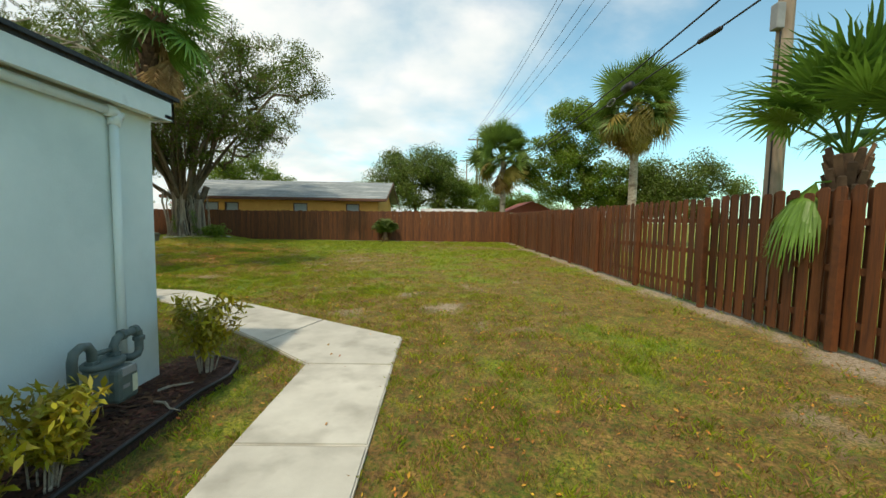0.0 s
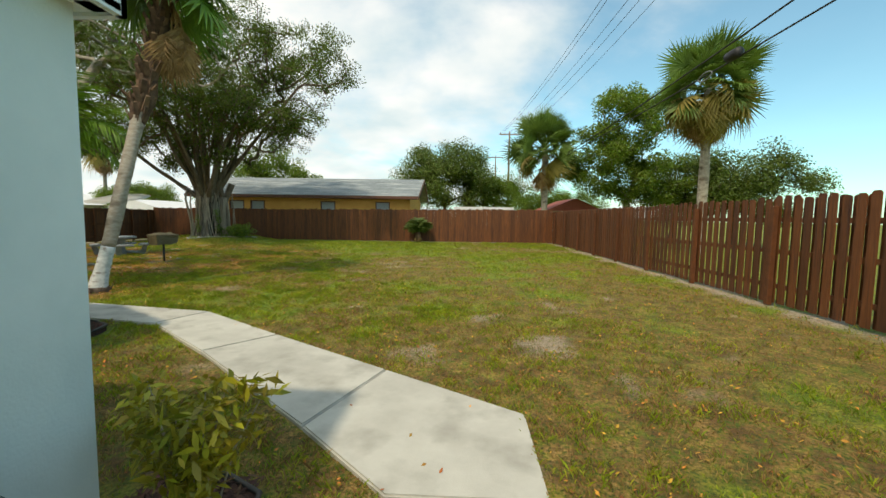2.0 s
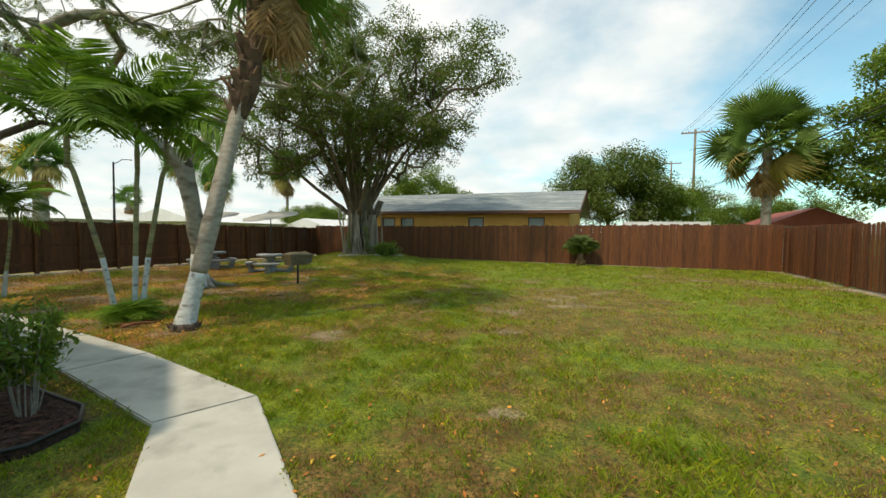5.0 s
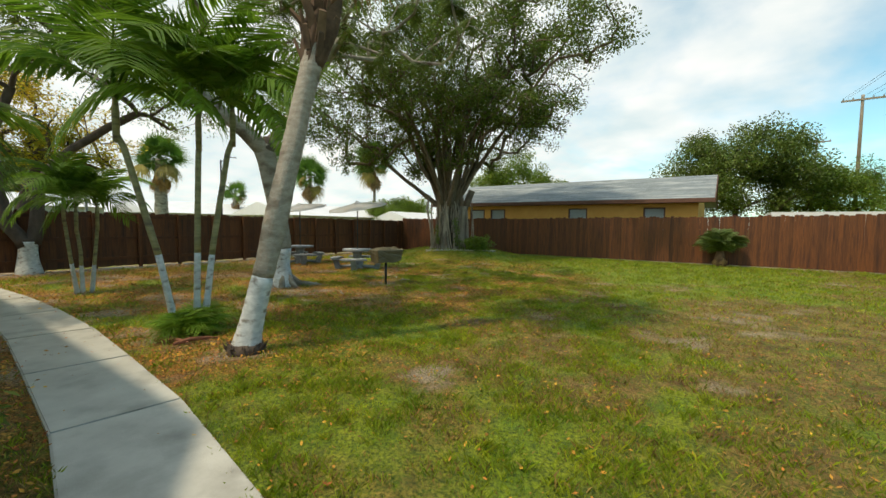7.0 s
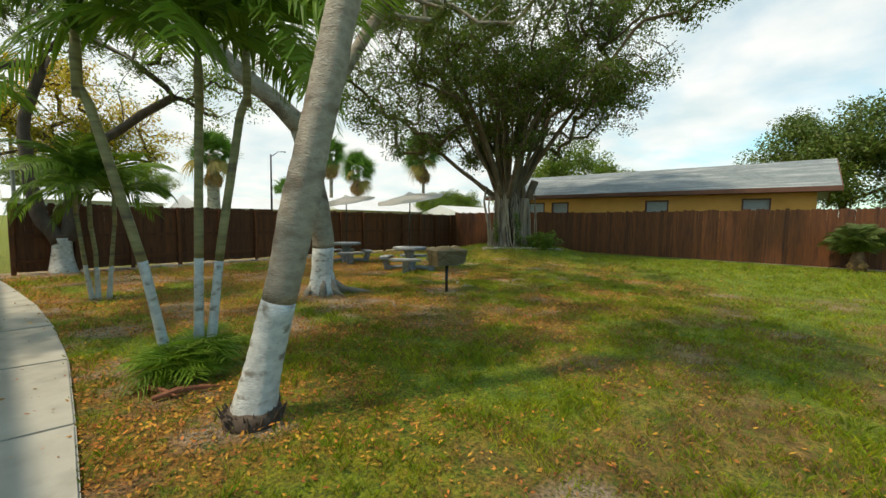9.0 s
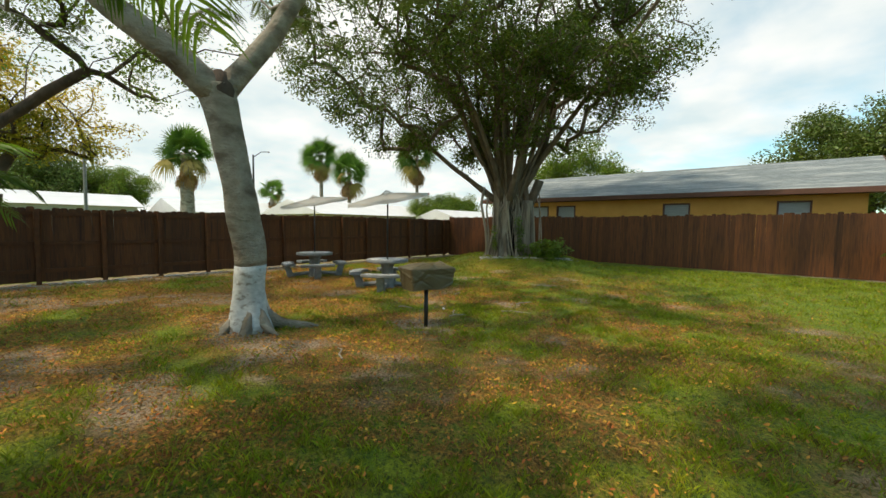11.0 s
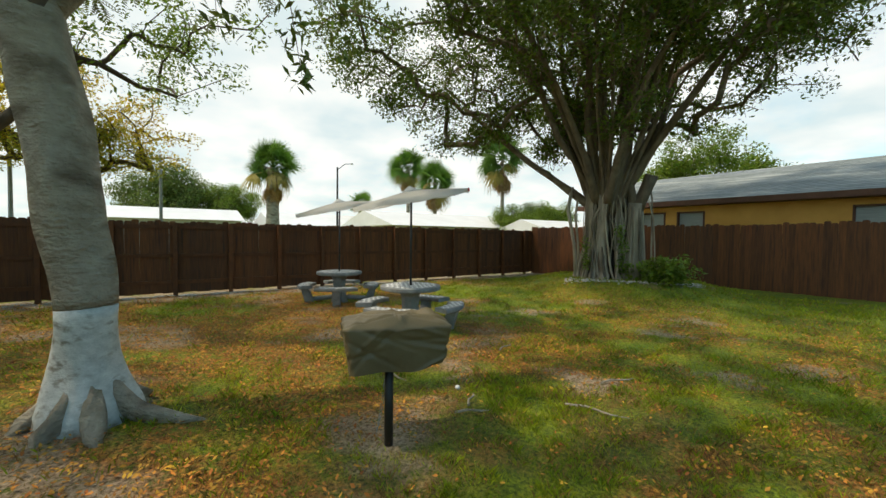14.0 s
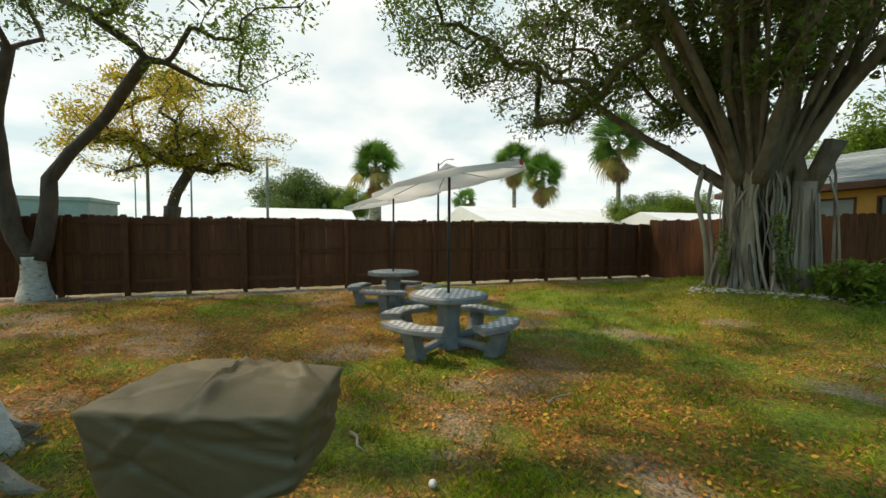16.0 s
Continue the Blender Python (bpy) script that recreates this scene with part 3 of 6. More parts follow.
def build_house():
    """The ochre house behind the north fence."""
    h = thing("house", pose(0, 0, 0), "ochre stucco house with a grey shingle gable roof", "house")
    x0, x1, y0, y1, eave, ridge = -19.3, -4.36, 29.4, 37.0, 2.72, 4.40
    wins = [(-6.72, -5.74), (-10.55, -9.52), (-15.5, -14.5), (-17.0, -15.95)]
    za, zb = 1.30, 2.50
    # the front wall in strips round its windows
    xs = [x0] + [v for a, b in sorted(wins) for v in (a, b)] + [x1]
    for k in range(0, len(xs), 2):
        part("wall", Geo().box(xs[k], xs[k + 1], y0, y0 + 0.2, -0.1, eave), M_ORANGE, h)
    for a, b in wins:
        part("wall", Geo().box(a, b, y0, y0 + 0.2, -0.1, za), M_ORANGE, h)
        part("wall", Geo().box(a, b, y0, y0 + 0.2, zb, eave), M_ORANGE, h)
    e = Geo()
    ym = (y0 + y1) / 2
    e.add([(x1, y0, -0.1), (x1, y1, -0.1), (x1, y1, eave), (x1, ym, ridge - 0.12), (x1, y0, eave)], [(0, 1, 2, 3, 4)])
    e.add([(x1 - 0.2, y0 + 0.2, -0.1), (x1 - 0.2, y1, -0.1), (x1 - 0.2, y1, eave), (x1 - 0.2, ym, ridge - 0.12), (x1 - 0.2, y0 + 0.2, eave)], [(4, 3, 2, 1, 0)])
    part("gable_wall", e, M_ORANGE, h)
    part("back_wall", Geo().box(x0, x1 - 0.2, y1 - 0.2, y1, -0.1, eave), M_ORANGE, h)
    ya, yb, xr = 28.78, 37.6, -3.72
    for s, y in ((1, ya), (-1, yb)):
        r = Geo()
        z0 = eave + 0.16
        p = [(x0 - 0.5, y, z0), (xr, y, z0), (xr, ym, ridge), (x0 - 0.5, ym, ridge)]
        q = [(a, b, c - 0.10) for a, b, c in p]
        r.add(p + q, [(0, 1, 2, 3), (7, 6, 5, 4), (0, 4, 5, 1), (1, 5, 6, 2), (2, 6, 7, 3), (3, 7, 4, 0)] if s > 0 else [(3, 2, 1, 0), (4, 5, 6, 7), (1, 5, 4, 0), (2, 6, 5, 1), (3, 7, 6, 2), (0, 4, 7, 3)])
        roof = part("roof", r, M_SHINGLE, h, "grey shingle roof with pale worn patches")
        if s > 0:
            # courses of shingles as thin overlapping strips
            n = 22
            for k in range(n):
                a, b = k / n, (k + 1.15) / n
                b = min(b, 1)
                c = Geo()
                y2, y3 = ya + (ym - ya) * a, ya + (ym - ya) * b
                z2, z3 = z0 + (ridge - z0) * a, z0 + (ridge - z0) * b
                c.add([(x0 - 0.5, y2, z2 + 0.016), (xr, y2, z2 + 0.016), (xr, y3, z3 + 0.004), (x0 - 0.5, y3, z3 + 0.004), (x0 - 0.5, y2, z2 + 0.002), (xr, y2, z2 + 0.002)], [(0, 1, 2, 3), (4, 5, 1, 0)])
                part("shingle_course", c, M_SHINGLE, roof)
    part("fascia", Geo().box(x0 - 0.5, xr, ya - 0.03, ya - 0.003, eave - 0.02, eave + 0.165), M_BROWN, h, "brown fascia board")
    part("soffit", Geo().box(x0 - 0.5, xr - 0.05, ya, y0 - 0.003, eave - 0.02, eave + 0.02), M_BROWN, h)
    for s in (ya, yb):
        v = Geo()
        z0 = eave + 0.15
        v.add([(xr + 0.003, s, z0 - 0.2), (xr + 0.003, ym, ridge - 0.2), (xr + 0.003, ym, ridge), (xr + 0.003, s, z0), (xr + 0.04, s, z0 - 0.2), (xr + 0.04, ym, ridge - 0.2), (xr + 0.04, ym, ridge), (xr + 0.04, s, z0)],
              [(0, 1, 2, 3), (7, 6, 5, 4), (0, 4, 5, 1), (1, 5, 6, 2), (2, 6, 7, 3), (3, 7, 4, 0)])
        part("barge_board", v, M_BROWN, h, "brown barge board")
    for a, b in wins:
        w = part("window", Geo().box(a + 0.05, b - 0.05, y0 + 0.10, y0 + 0.115, za + 0.05, zb - 0.05), M_BLIND, h, "window with pale blinds")
        t = Geo()
        t.box(a, b, y0 - 0.03, y0 + 0.10, zb - 0.06, zb - 0.002).box(a, b, y0 - 0.03, y0 + 0.10, za + 0.002, za + 0.06)
        t.box(a, a + 0.055, y0 - 0.028, y0 + 0.098, za + 0.06, zb - 0.06).box(b - 0.055, b, y0 - 0.028, y0 + 0.098, za + 0.06, zb - 0.06)
        t.box(a + 0.055, b - 0.055, y0 + 0.06, y0 + 0.098, (za + zb) / 2 - 0.02, (za + zb) / 2 + 0.02)
        part("window_frame", t, M_WINFRAME, w)


build_house()


# ---- plants ----
def quads_mesh(name, P, mat):
    """A mesh of loose quads from an array (n, 4, 3)."""
    n = len(P)
    me = bpy.data.meshes.new(name)
    me.vertices.add(4 * n)
    me.vertices.foreach_set("co", np.ascontiguousarray(P, dtype=np.float32).ravel())
    me.loops.add(4 * n)
    me.loops.foreach_set("vertex_index", np.arange(4 * n, dtype=np.int32))
    me.polygons.add(n)
    me.polygons.foreach_set("loop_start", np.arange(0, 4 * n, 4, dtype=np.int32))
    me.update(calc_edges=True)
    me.validate()
    me.materials.append(mat)
    return me


def scatter_leaves(rs, centres, per, spread, size, flat=0.5, slim=0.42):
    """Pointed leaves in clumps: an array of quads."""
    C = np.repeat(np.asarray(centres, float), per, 0)
    n = len(C)
    sp = np.asarray(spread, float) if hasattr(spread, "__len__") else np.array([spread, spread, spread * 0.75])
    d = rs.normal(size=(n, 3))
    d /= np.linalg.norm(d, axis=1)[:, None] + 1e-9
    C = C + d * (rs.rand(n, 1) ** 0.45) * sp
    a = rs.normal(size=(n, 3)) * [1, 1, flat] + [0, 0, -0.25]
    a /= np.linalg.norm(a, axis=1)[:, None]
    up = rs.normal(size=(n, 3)) * 0.6 + [0, 0, 1]
    b = np.cross(a, up)
    b /= np.linalg.norm(b, axis=1)[:, None] + 1e-9
    L = (size * (0.7 + 0.6 * rs.rand(n)))[:, None]
    sag = np.array([0, 0, -0.12]) * L
    return np.stack([C - a * L * 0.5, C + b * L * slim * 0.5, C + a * L * 0.5 + sag, C - b * L * slim * 0.5], 1)


def grow(rs, start, blobs, count, chains=None):
    """Branch ends spread through the crown's blobs, joined to the nearest older node: returns nodes, parents, ends."""
    pts = []
    vol = np.array([b[1][0] * b[1][1] * b[1][2] for b in blobs], float) ** 0.8
    while len(pts) < count:
        c, r = blobs[rs.choice(len(blobs), p=vol / vol.sum())][:2]
        d = rs.normal(size=3)
        d /= np.linalg.norm(d)
        pts.append(np.array(c) + d * np.array(r) * (0.35 + 0.65 * rs.rand() ** 0.6))
    nodes, par, barred = [], [], []
    for chain in (chains or [start]):
        for k, p in enumerate(chain):
            par.append(len(nodes) - 1 if k else -1)
            nodes.append(np.array(p, float))
            barred.append(50.0 if k < len(chain) - (3 if chains else 1) else 0.0)
    s0 = np.mean([c[0] for c in (chains or [start])], axis=0)
    pts.sort(key=lambda p: np.linalg.norm(p - s0))
    ends = []
    for p in pts:
        N = np.array(nodes)
        dist = np.linalg.norm(p - N, axis=1) + 0.18 * np.linalg.norm(N - s0, axis=1) + np.array(barred)
        k = int(np.argmin(dist))
        a = N[k]
        L = np.linalg.norm(p - a)
        ahead = a - N[par[k]] if par[k] >= 0 else np.array([0, 0, 1.0])
        ahead = ahead / (np.linalg.norm(ahead) + 1e-6)
        bend = a + (ahead * 0.10 + np.array([0, 0, 0.10]) + rs.normal(size=3) * 0.07) * L
        steps = max(2, int(L / 0.5))
        for s in range(1, steps + 1):
            u = s / steps
            q = a * (1 - u) ** 2 + bend * 2 * u * (1 - u) + p * u * u + rs.normal(size=3) * 0.025 * (u < 1)
            par.append(k if s == 1 else len(nodes) - 1)
            nodes.append(q)
            barred.append(0.0)
        ends.append(len(nodes) - 1)
    return nodes, par, ends


def limbs_geo(nodes, par, ends, tip=0.012, power=0.5, fat=1.0, limit=1.0, skip=0):
    """Tapered tubes along the branch network; each node's thickness grows with the twigs it bears."""
    n = len(nodes)
    load = np.zeros(n)
    for e in ends:
        k = e
        while k >= 0:
            load[k] += 1
            k = par[k]
    kids = [[] for _ in range(n)]
    for k, p in enumerate(par):
        if p >= 0:
            kids[p].append(k)
    rad = np.minimum(tip * fat * np.maximum(load, 0.6) ** power, limit)
    g = Geo()
    stack = [(k, None) for k in range(n) if par[k] < 0]
    while stack:
        k, before = stack.pop()
        run = ([before] if before is not None else []) + [k]
        while kids[run[-1]]:
            ch = sorted(kids[run[-1]], key=lambda c: -load[c])
            for c in ch[1:]:
                stack.append((c, run[-1]))
            run.append(ch[0])
        if len(run) > 1:
            r = [float(rad[i]) for i in run]
            if before is not None:
                r[0] = min(r[0], r[1] * 1.25)
            g.tube([nodes[i] for i in run], r, 10 if max(r) > 0.1 else (6 if max(r) > 0.04 else 4), 0.12 if max(r) > 0.08 else 0, cap=False)
    return g


def broad_tree(name, trunk, trunk_r, blobs, ends, per, spread, size, leaf, bark, label, seed, tip=0.012, power=0.5, fat=1.0, limit=0.4, slim=0.42, bare=0.0, kind_of="tree", flare=1.5, second=None):
    """A tree with a leaning trunk, a branch network and a crown of single leaves."""
    rs = np.random.RandomState(seed)
    t = thing(name, pose(*trunk[0]), label, kind_of)
    o = Vector(trunk[0])
    pts = [Vector(p) - o for p in trunk]
    n = 14
    path, rad = [], []
    for k in range(n + 1):
        u = k / n * (len(pts) - 1)
        i = min(int(u), len(pts) - 2)
        path.append(pts[i].lerp(pts[i + 1], u - i))
        r = trunk_r[0] + (trunk_r[1] - trunk_r[0]) * k / n
        rad.append(r * (1 + (flare - 1) * max(0, 1 - path[-1].z / 0.5) ** 2))
    path[0].z -= 0.12
    part("trunk", Geo().tube(path, rad, 14, 0.22), bark, t, smooth=True)
    start = [p for p in path[-3:]]
    nodes, par, tips = grow(rs, [tuple(p) for p in start], [(tuple(Vector(c) - o), r) for c, r, *_ in blobs], ends)
    part("limb", limbs_geo(nodes, par, tips, tip, power, fat, limit), bark, t, smooth=True)
    C = np.array([nodes[e] for e in tips])
    mids = np.array([nodes[par[e]] for e in tips])
    if bare:
        C = C[rs.rand(len(C)) > bare]
        mids = mids[rs.rand(len(mids)) > bare]
    P = scatter_leaves(rs, C, per, spread, size, slim=slim)
    P = np.concatenate([P, scatter_leaves(rs, mids, per // 3, spread, size, slim=slim)])
    if second is not None:
        cut = int(len(C) * 0.45) * per
        part("crown", quads_mesh("crown", P[cut:], leaf), leaf, t)
        part("crown", quads_mesh("crown", P[:cut], second), second, t)
    else:
        part("crown", quads_mesh("crown", P, leaf), leaf, t)
    return t


def strip(g, pts, widths, side):
    """A leaf strip along pts, folded a little along its middle."""
    n = len(pts)
    v = []
    for p, w in zip(pts, widths):
        v += [p - side * w, p + Vector((0, 0, -0.35 * w)), p + side * w]
    f = []
    for k in range(n - 1):
        a = 3 * k
        f += [(a, a + 1, a + 4, a + 3), (a + 1, a + 2, a + 5, a + 4)]
    g.add(v, f)


def fan_frond(mat, petiole=0.7, R=0.85, segs=26, droop=0.35, spread=125, limp=0.0, seed=1):
    """A fan-palm leaf that reaches out along +x."""
    rng = random.Random(seed)
    g = Geo()
    g.tube([(0, 0, 0), (petiole * 0.5, 0, 0.04), (petiole, 0, 0.02)], [0.022, 0.016, 0.012], 5)
    c = Vector((petiole, 0, 0.02))
    for k in range(segs):
        a = radians(-spread + 2 * spread * k / (segs - 1)) * (1 - 0.35 * limp) + rng.uniform(-0.03, 0.03)
        L = R * (0.72 + 0.28 * math.cos(a * 0.8)) * rng.uniform(0.9, 1.06)
        d = Vector((math.cos(a), math.sin(a), 0))
        s = Vector((-math.sin(a), math.cos(a), 0))
        pts, wd = [], []
        for j, u in enumerate((0.0, 0.35, 0.62, 0.84, 1.0)):
            z = -droop * L * (u ** 2.2) * rng.uniform(0.7, 1.3) - limp * L * u * 0.9 + 0.10 * abs(math.sin(a)) * u
            q = c + d * L * u * (1 - 0.3 * limp * u - 0.12 * droop * u * u)
            pts.append(q + Vector((0, 0, z)))
            wd.append(R * (0.010, 0.036, 0.028, 0.013, 0.002)[j])
        strip(g, pts, wd, s)
    return mesh_of("frond", g, mat)


def feather_frond(mat, L=1.7, pairs=26, leaflet=0.42, arch=0.9, seed=1, rise=0.5, wide=1.0):
    """A feather-palm leaf that arches out along +x."""
    rng = random.Random(seed)
    g = Geo()
    curve = [Vector((L * u * (1 - 0.18 * u * u), 0, L * (rise * u - arch * u * u * 0.9))) for u in [k / 10 for k in range(11)]]
    g.tube(curve, [0.017 * (1 - 0.085 * k) for k in range(11)], 5)
    for k in range(pairs):
        u = 0.2 + 0.8 * k / (pairs - 1)
        i = min(int(u * 10), 9)
        p = curve[i].lerp(curve[i + 1], u * 10 - i)
        t = (curve[i + 1] - curve[i]).normalized()
        ll = leaflet * (0.55 + 0.9 * math.sin(math.pi * min(0.92, 0.25 + 0.68 * (u - 0.2) / 0.8)))
        for s in (-1, 1):
            d = (t * rng.uniform(0.55, 0.8) + Vector((0, s, 0)) + Vector((0, 0, 0.22))).normalized()
            pts = [p + d * ll * w + Vector((0, 0, -ll * 0.62 * w ** 2.0 * rng.uniform(0.7, 1.3))) for w in (0, 0.4, 0.75, 1.0)]
            strip(g, pts, [w * wide * min(1.0, leaflet / 0.36) for w in (0.006, 0.019, 0.015, 0.003)], t)
    return mesh_of("frond", g, mat)


def crown_of(parent, meshes, centre, count, seed, lo=-25, hi=75, size=(0.85, 1.15), bias=0.0, roll=22):
    """Fronds round a growing point, from upright to hanging; each frond is a part."""
    rng = random.Random(seed)
    for k in range(count):
        u = (k + 0.5) / count
        el = hi + (lo - hi) * u ** (1.0 + bias)
        az = k * 137.5 + rng.uniform(-18, 18)
        s = rng.uniform(*size)
        m = pose(*centre) @ pose(0, 0, 0, 0, 0, az) @ pose(0, 0, 0, 0, -el + rng.uniform(-7, 7), 0) @ pose(0, 0, 0, rng.uniform(-roll, roll), 0, 0) @ Matrix.Scale(s, 4)
        part("frond", rng.choice(meshes), None, parent, at=m)


FAN = [fan_frond(M_PALMLEAF, seed=k) for k in (1, 2)]
FAN_SABAL = [fan_frond(M_SABAL, 0.95, 0.85, 30, dr, 115, seed=k) for k, dr in ((3, 0.12), (4, 0.28), (13, 0.42))]
FAN_YOUNG = [fan_frond(M_PALMLEAF, 0.95, 0.88, 34, dr, 140, seed=k) for k, dr in ((23, 0.16), (24, 0.30), (25, 0.45))]
FAN_YELLOW = [fan_frond(M_YELLOWFROND, 0.8, 0.95, 26, 0.7, 110, 0.3, seed=k) for k in (5, 6)]
FAN_DEAD = [fan_frond(M_DEADFROND, 0.5, 0.8, 20, 0.3, 60, 0.3, seed=k) for k in (7, 8)]
FEATHER = [feather_frond(M_ARECA, 1.65, 32, 0.40, a, seed=k, rise=0.70, wide=1.3) for k, a in ((1, 0.95), (2, 1.3), (3, 1.1))]


def lerp_path(pts, n):
    out = []
    for k in range(n + 1):
        u = k / n * (len(pts) - 1)
        i = min(int(u), len(pts) - 2)
        out.append(Vector(pts[i]).lerp(Vector(pts[i + 1]), u - i))
    return out


def washed_trunk(parent, pts, r0, r1, white_to, bark, flare=1.3, sides=16, lump=0.1, ringed=0.0, rings=40, name="trunk"):
    """A trunk in two pieces: whitewashed foot and bare bark above."""
    path = lerp_path(pts, rings)
    H = path[-1].z
    rad = []
    for k, p in enumerate(path):
        r = r0 + (r1 - r0) * k / rings
        r *= 1 + (flare - 1) * max(0, 1 - p.z / 0.55) ** 2
        if ringed:
            r *= 1 + ringed * (1 if k % 2 else -1)
        rad.append(r)
    cut = max(2, next(k for k, p in enumerate(path) if p.z >= white_to))
    path[0] = path[0] - Vector((0, 0, 0.08))
    part("painted_foot", Geo().tube(path[:cut + 1], rad[:cut + 1], sides, lump), M_WHITEWASH, parent, "whitewashed foot of the trunk", smooth=True)
    part(name, Geo().tube(path[cut:], rad[cut:], sides, lump), bark, parent, smooth=True)
    return path, rad


def boot_mesh():
    """The stub of a cut leaf, wedge-shaped and bent away from the trunk."""
    g = Geo()
    g.add([(-0.035, 0, 0), (0.035, 0, 0), (0.028, 0.10, 0.17), (-0.028, 0.10, 0.17), (-0.03, -0.03, 0.01), (0.03, -0.03, 0.01), (0.016, 0.085, 0.19), (-0.016, 0.085, 0.19)],
          [(3, 2, 1, 0), (4, 5, 6, 7), (0, 1, 5, 4), (1, 2, 6, 5), (2, 3, 7, 6), (3, 0, 4, 7)])
    return mesh_of("boot", g, M_BOOT)


NEAR_BOOT = boot_mesh()


def build_fan_palm():
    """The leaning fan palm by the path, with a whitewashed foot and a skirt of dead leaves."""
    o = Vector((-7.75, 9.15, 0))
    t = thing("fan_palm", pose(*o), "leaning fan palm with whitewashed foot and hanging dead fronds", "palm tree")
    pts = [Vector(p) - o for p in ((-7.75, 9.15, 0), (-7.64, 9.28, 0.77), (-7.47, 9.49, 2.0), (-7.28, 9.70, 3.24), (-7.08, 9.92, 4.5), (-6.88, 10.08, 5.9), (-6.8, 10.15, 6.3))]
    washed_trunk(t, pts, 0.122, 0.108, 0.78, M_PALMBARK, 1.45, 20, 0.16, 0.016, 90)
    skirt = Geo()
    rng = random.Random(6)
    for k in range(70):
        a = rng.uniform(0, 6.28)
        r = 0.14 + 0.05 * rng.random()
        p = Vector((r * math.cos(a), r * math.sin(a), 0.02))
        skirt.tube([p, p * 1.25 + Vector((0, 0, rng.uniform(0.03, 0.10)))], [0.016, 0.003], 4)
    part("root_fringe", skirt, M_BARK_DARK, t)
    part("root_collar", Geo().lathe([(0.205, -0.06), (0.20, 0.03), (0.188, 0.07), (0.15, 0.10)], 20), M_BARK_DARK, t, "dark rough root collar", smooth=True)
    path = lerp_path(pts, 100)
    part("boot_zone", Geo().tube(path[50:93], [0.108 + 0.052 * min(1, j / 6) for j in range(43)], 18, 0.55), M_BOOT, t, "rough dark leaf-base zone", smooth=True)
    for k in range(130):
        p = path[min(100, 51 + int(k * 0.34))]
        a = k * 137.5 + rng.uniform(-15, 15)
        r = 0.13
        part("boot", NEAR_BOOT, M_BOOT, t, at=pose(p.x - r * math.sin(radians(a)), p.y + r * math.cos(radians(a)), p.z, rng.uniform(-12, 25), rng.uniform(-10, 10), a) @ Matrix.Scale(rng.uniform(1.0, 1.6), 4))
    top = pts[-1]
    for k in range(22):
        az = k * 137.5
        m = pose(top.x, top.y, top.z - 0.55 - 0.5 * rng.random(), 0, 0, az) @ pose(0, 0, 0, rng.uniform(-15, 15), 74 + rng.uniform(-12, 10), 0) @ Matrix.Scale(rng.uniform(0.8, 1.15), 4)
        part("dead_frond", rng.choice(FAN_DEAD), None, t, at=m)
    crown_of(t, FAN, top, 28, 11, -55, 75, (0.95, 1.3))


build_fan_palm()


def build_stem_palms():
    """Slender feather palms with painted stems in three clumps."""
    rng = random.Random(21)
    clumps = (((-9.15, 9.22), [((-9.20, 9.02, 0), (-9.26, 8.86, 0.98), (-9.37, 8.56, 2.35), (-9.38, 8.49, 2.5)), ((-9.15, 9.24, 0), (-9.14, 9.26, 1.0), (-9.13, 9.29, 2.2), (-9.12, 9.30, 2.5)),
                               ((-9.10, 9.31, 0), (-9.06, 9.42, 1.1), (-8.97, 9.60, 2.4), (-8.94, 9.66, 2.6))], 0.043, 0.95, 9, 0.95),
              ((-13.9, 9.15), [((-13.92, 9.08, 0), (-13.93, 9.0, 0.7), (-13.95, 8.93, 1.5)), ((-13.9, 9.16, 0), (-13.9, 9.15, 0.8), (-13.9, 9.1, 1.3)), ((-13.88, 9.30, 0), (-13.87, 9.37, 0.8), (-13.86, 9.42, 1.35))], 0.036, 0.55, 8, 0.62),
              ((-12.6, 7.1), [((-12.6, 7.1, 0), (-12.55, 7.05, 1.0), (-12.5, 7.0, 2.2))], 0.042, 0.5, 9, 0.95))
    for (cx, cy), stems, r, white, n, size in clumps:
        for st in stems:
            o = Vector(st[0])
            t = thing("feather_palm", pose(*o), "slender feather palm with a whitewashed lower stem", "palm tree", "clump of slender palms")
            pts = [Vector(p) - o for p in st]
            washed_trunk(t, pts, r, r * 0.8, white, M_STEMGREEN, 1.25, 10, 0.06, 0.02, 26, "stem")
            top = pts[-1]
            part("crownshaft", Geo().tube([top - Vector((0, 0, 0.1)), top + Vector((0, 0, 0.25)), top + Vector((0, 0, 0.5))], [r * 0.85, r * 0.95, r * 0.5], 10), M_STEMGREEN, t, "smooth green crownshaft", smooth=True)
            crown_of(t, FEATHER, top + Vector((0, 0, 0.4)), n, rng.randrange(99), 2, 80, (0.85 * size, 1.15 * size))


build_stem_palms()


def low_tuft(name, x, y, label, count, mesh, size, category="shrub", lo=12, hi=85, seed=0):
    t = thing(name, pose(x, y, 0), label, category)
    crown_of(t, mesh, (0, 0, -0.02), count, seed, lo, hi, size)
    return t


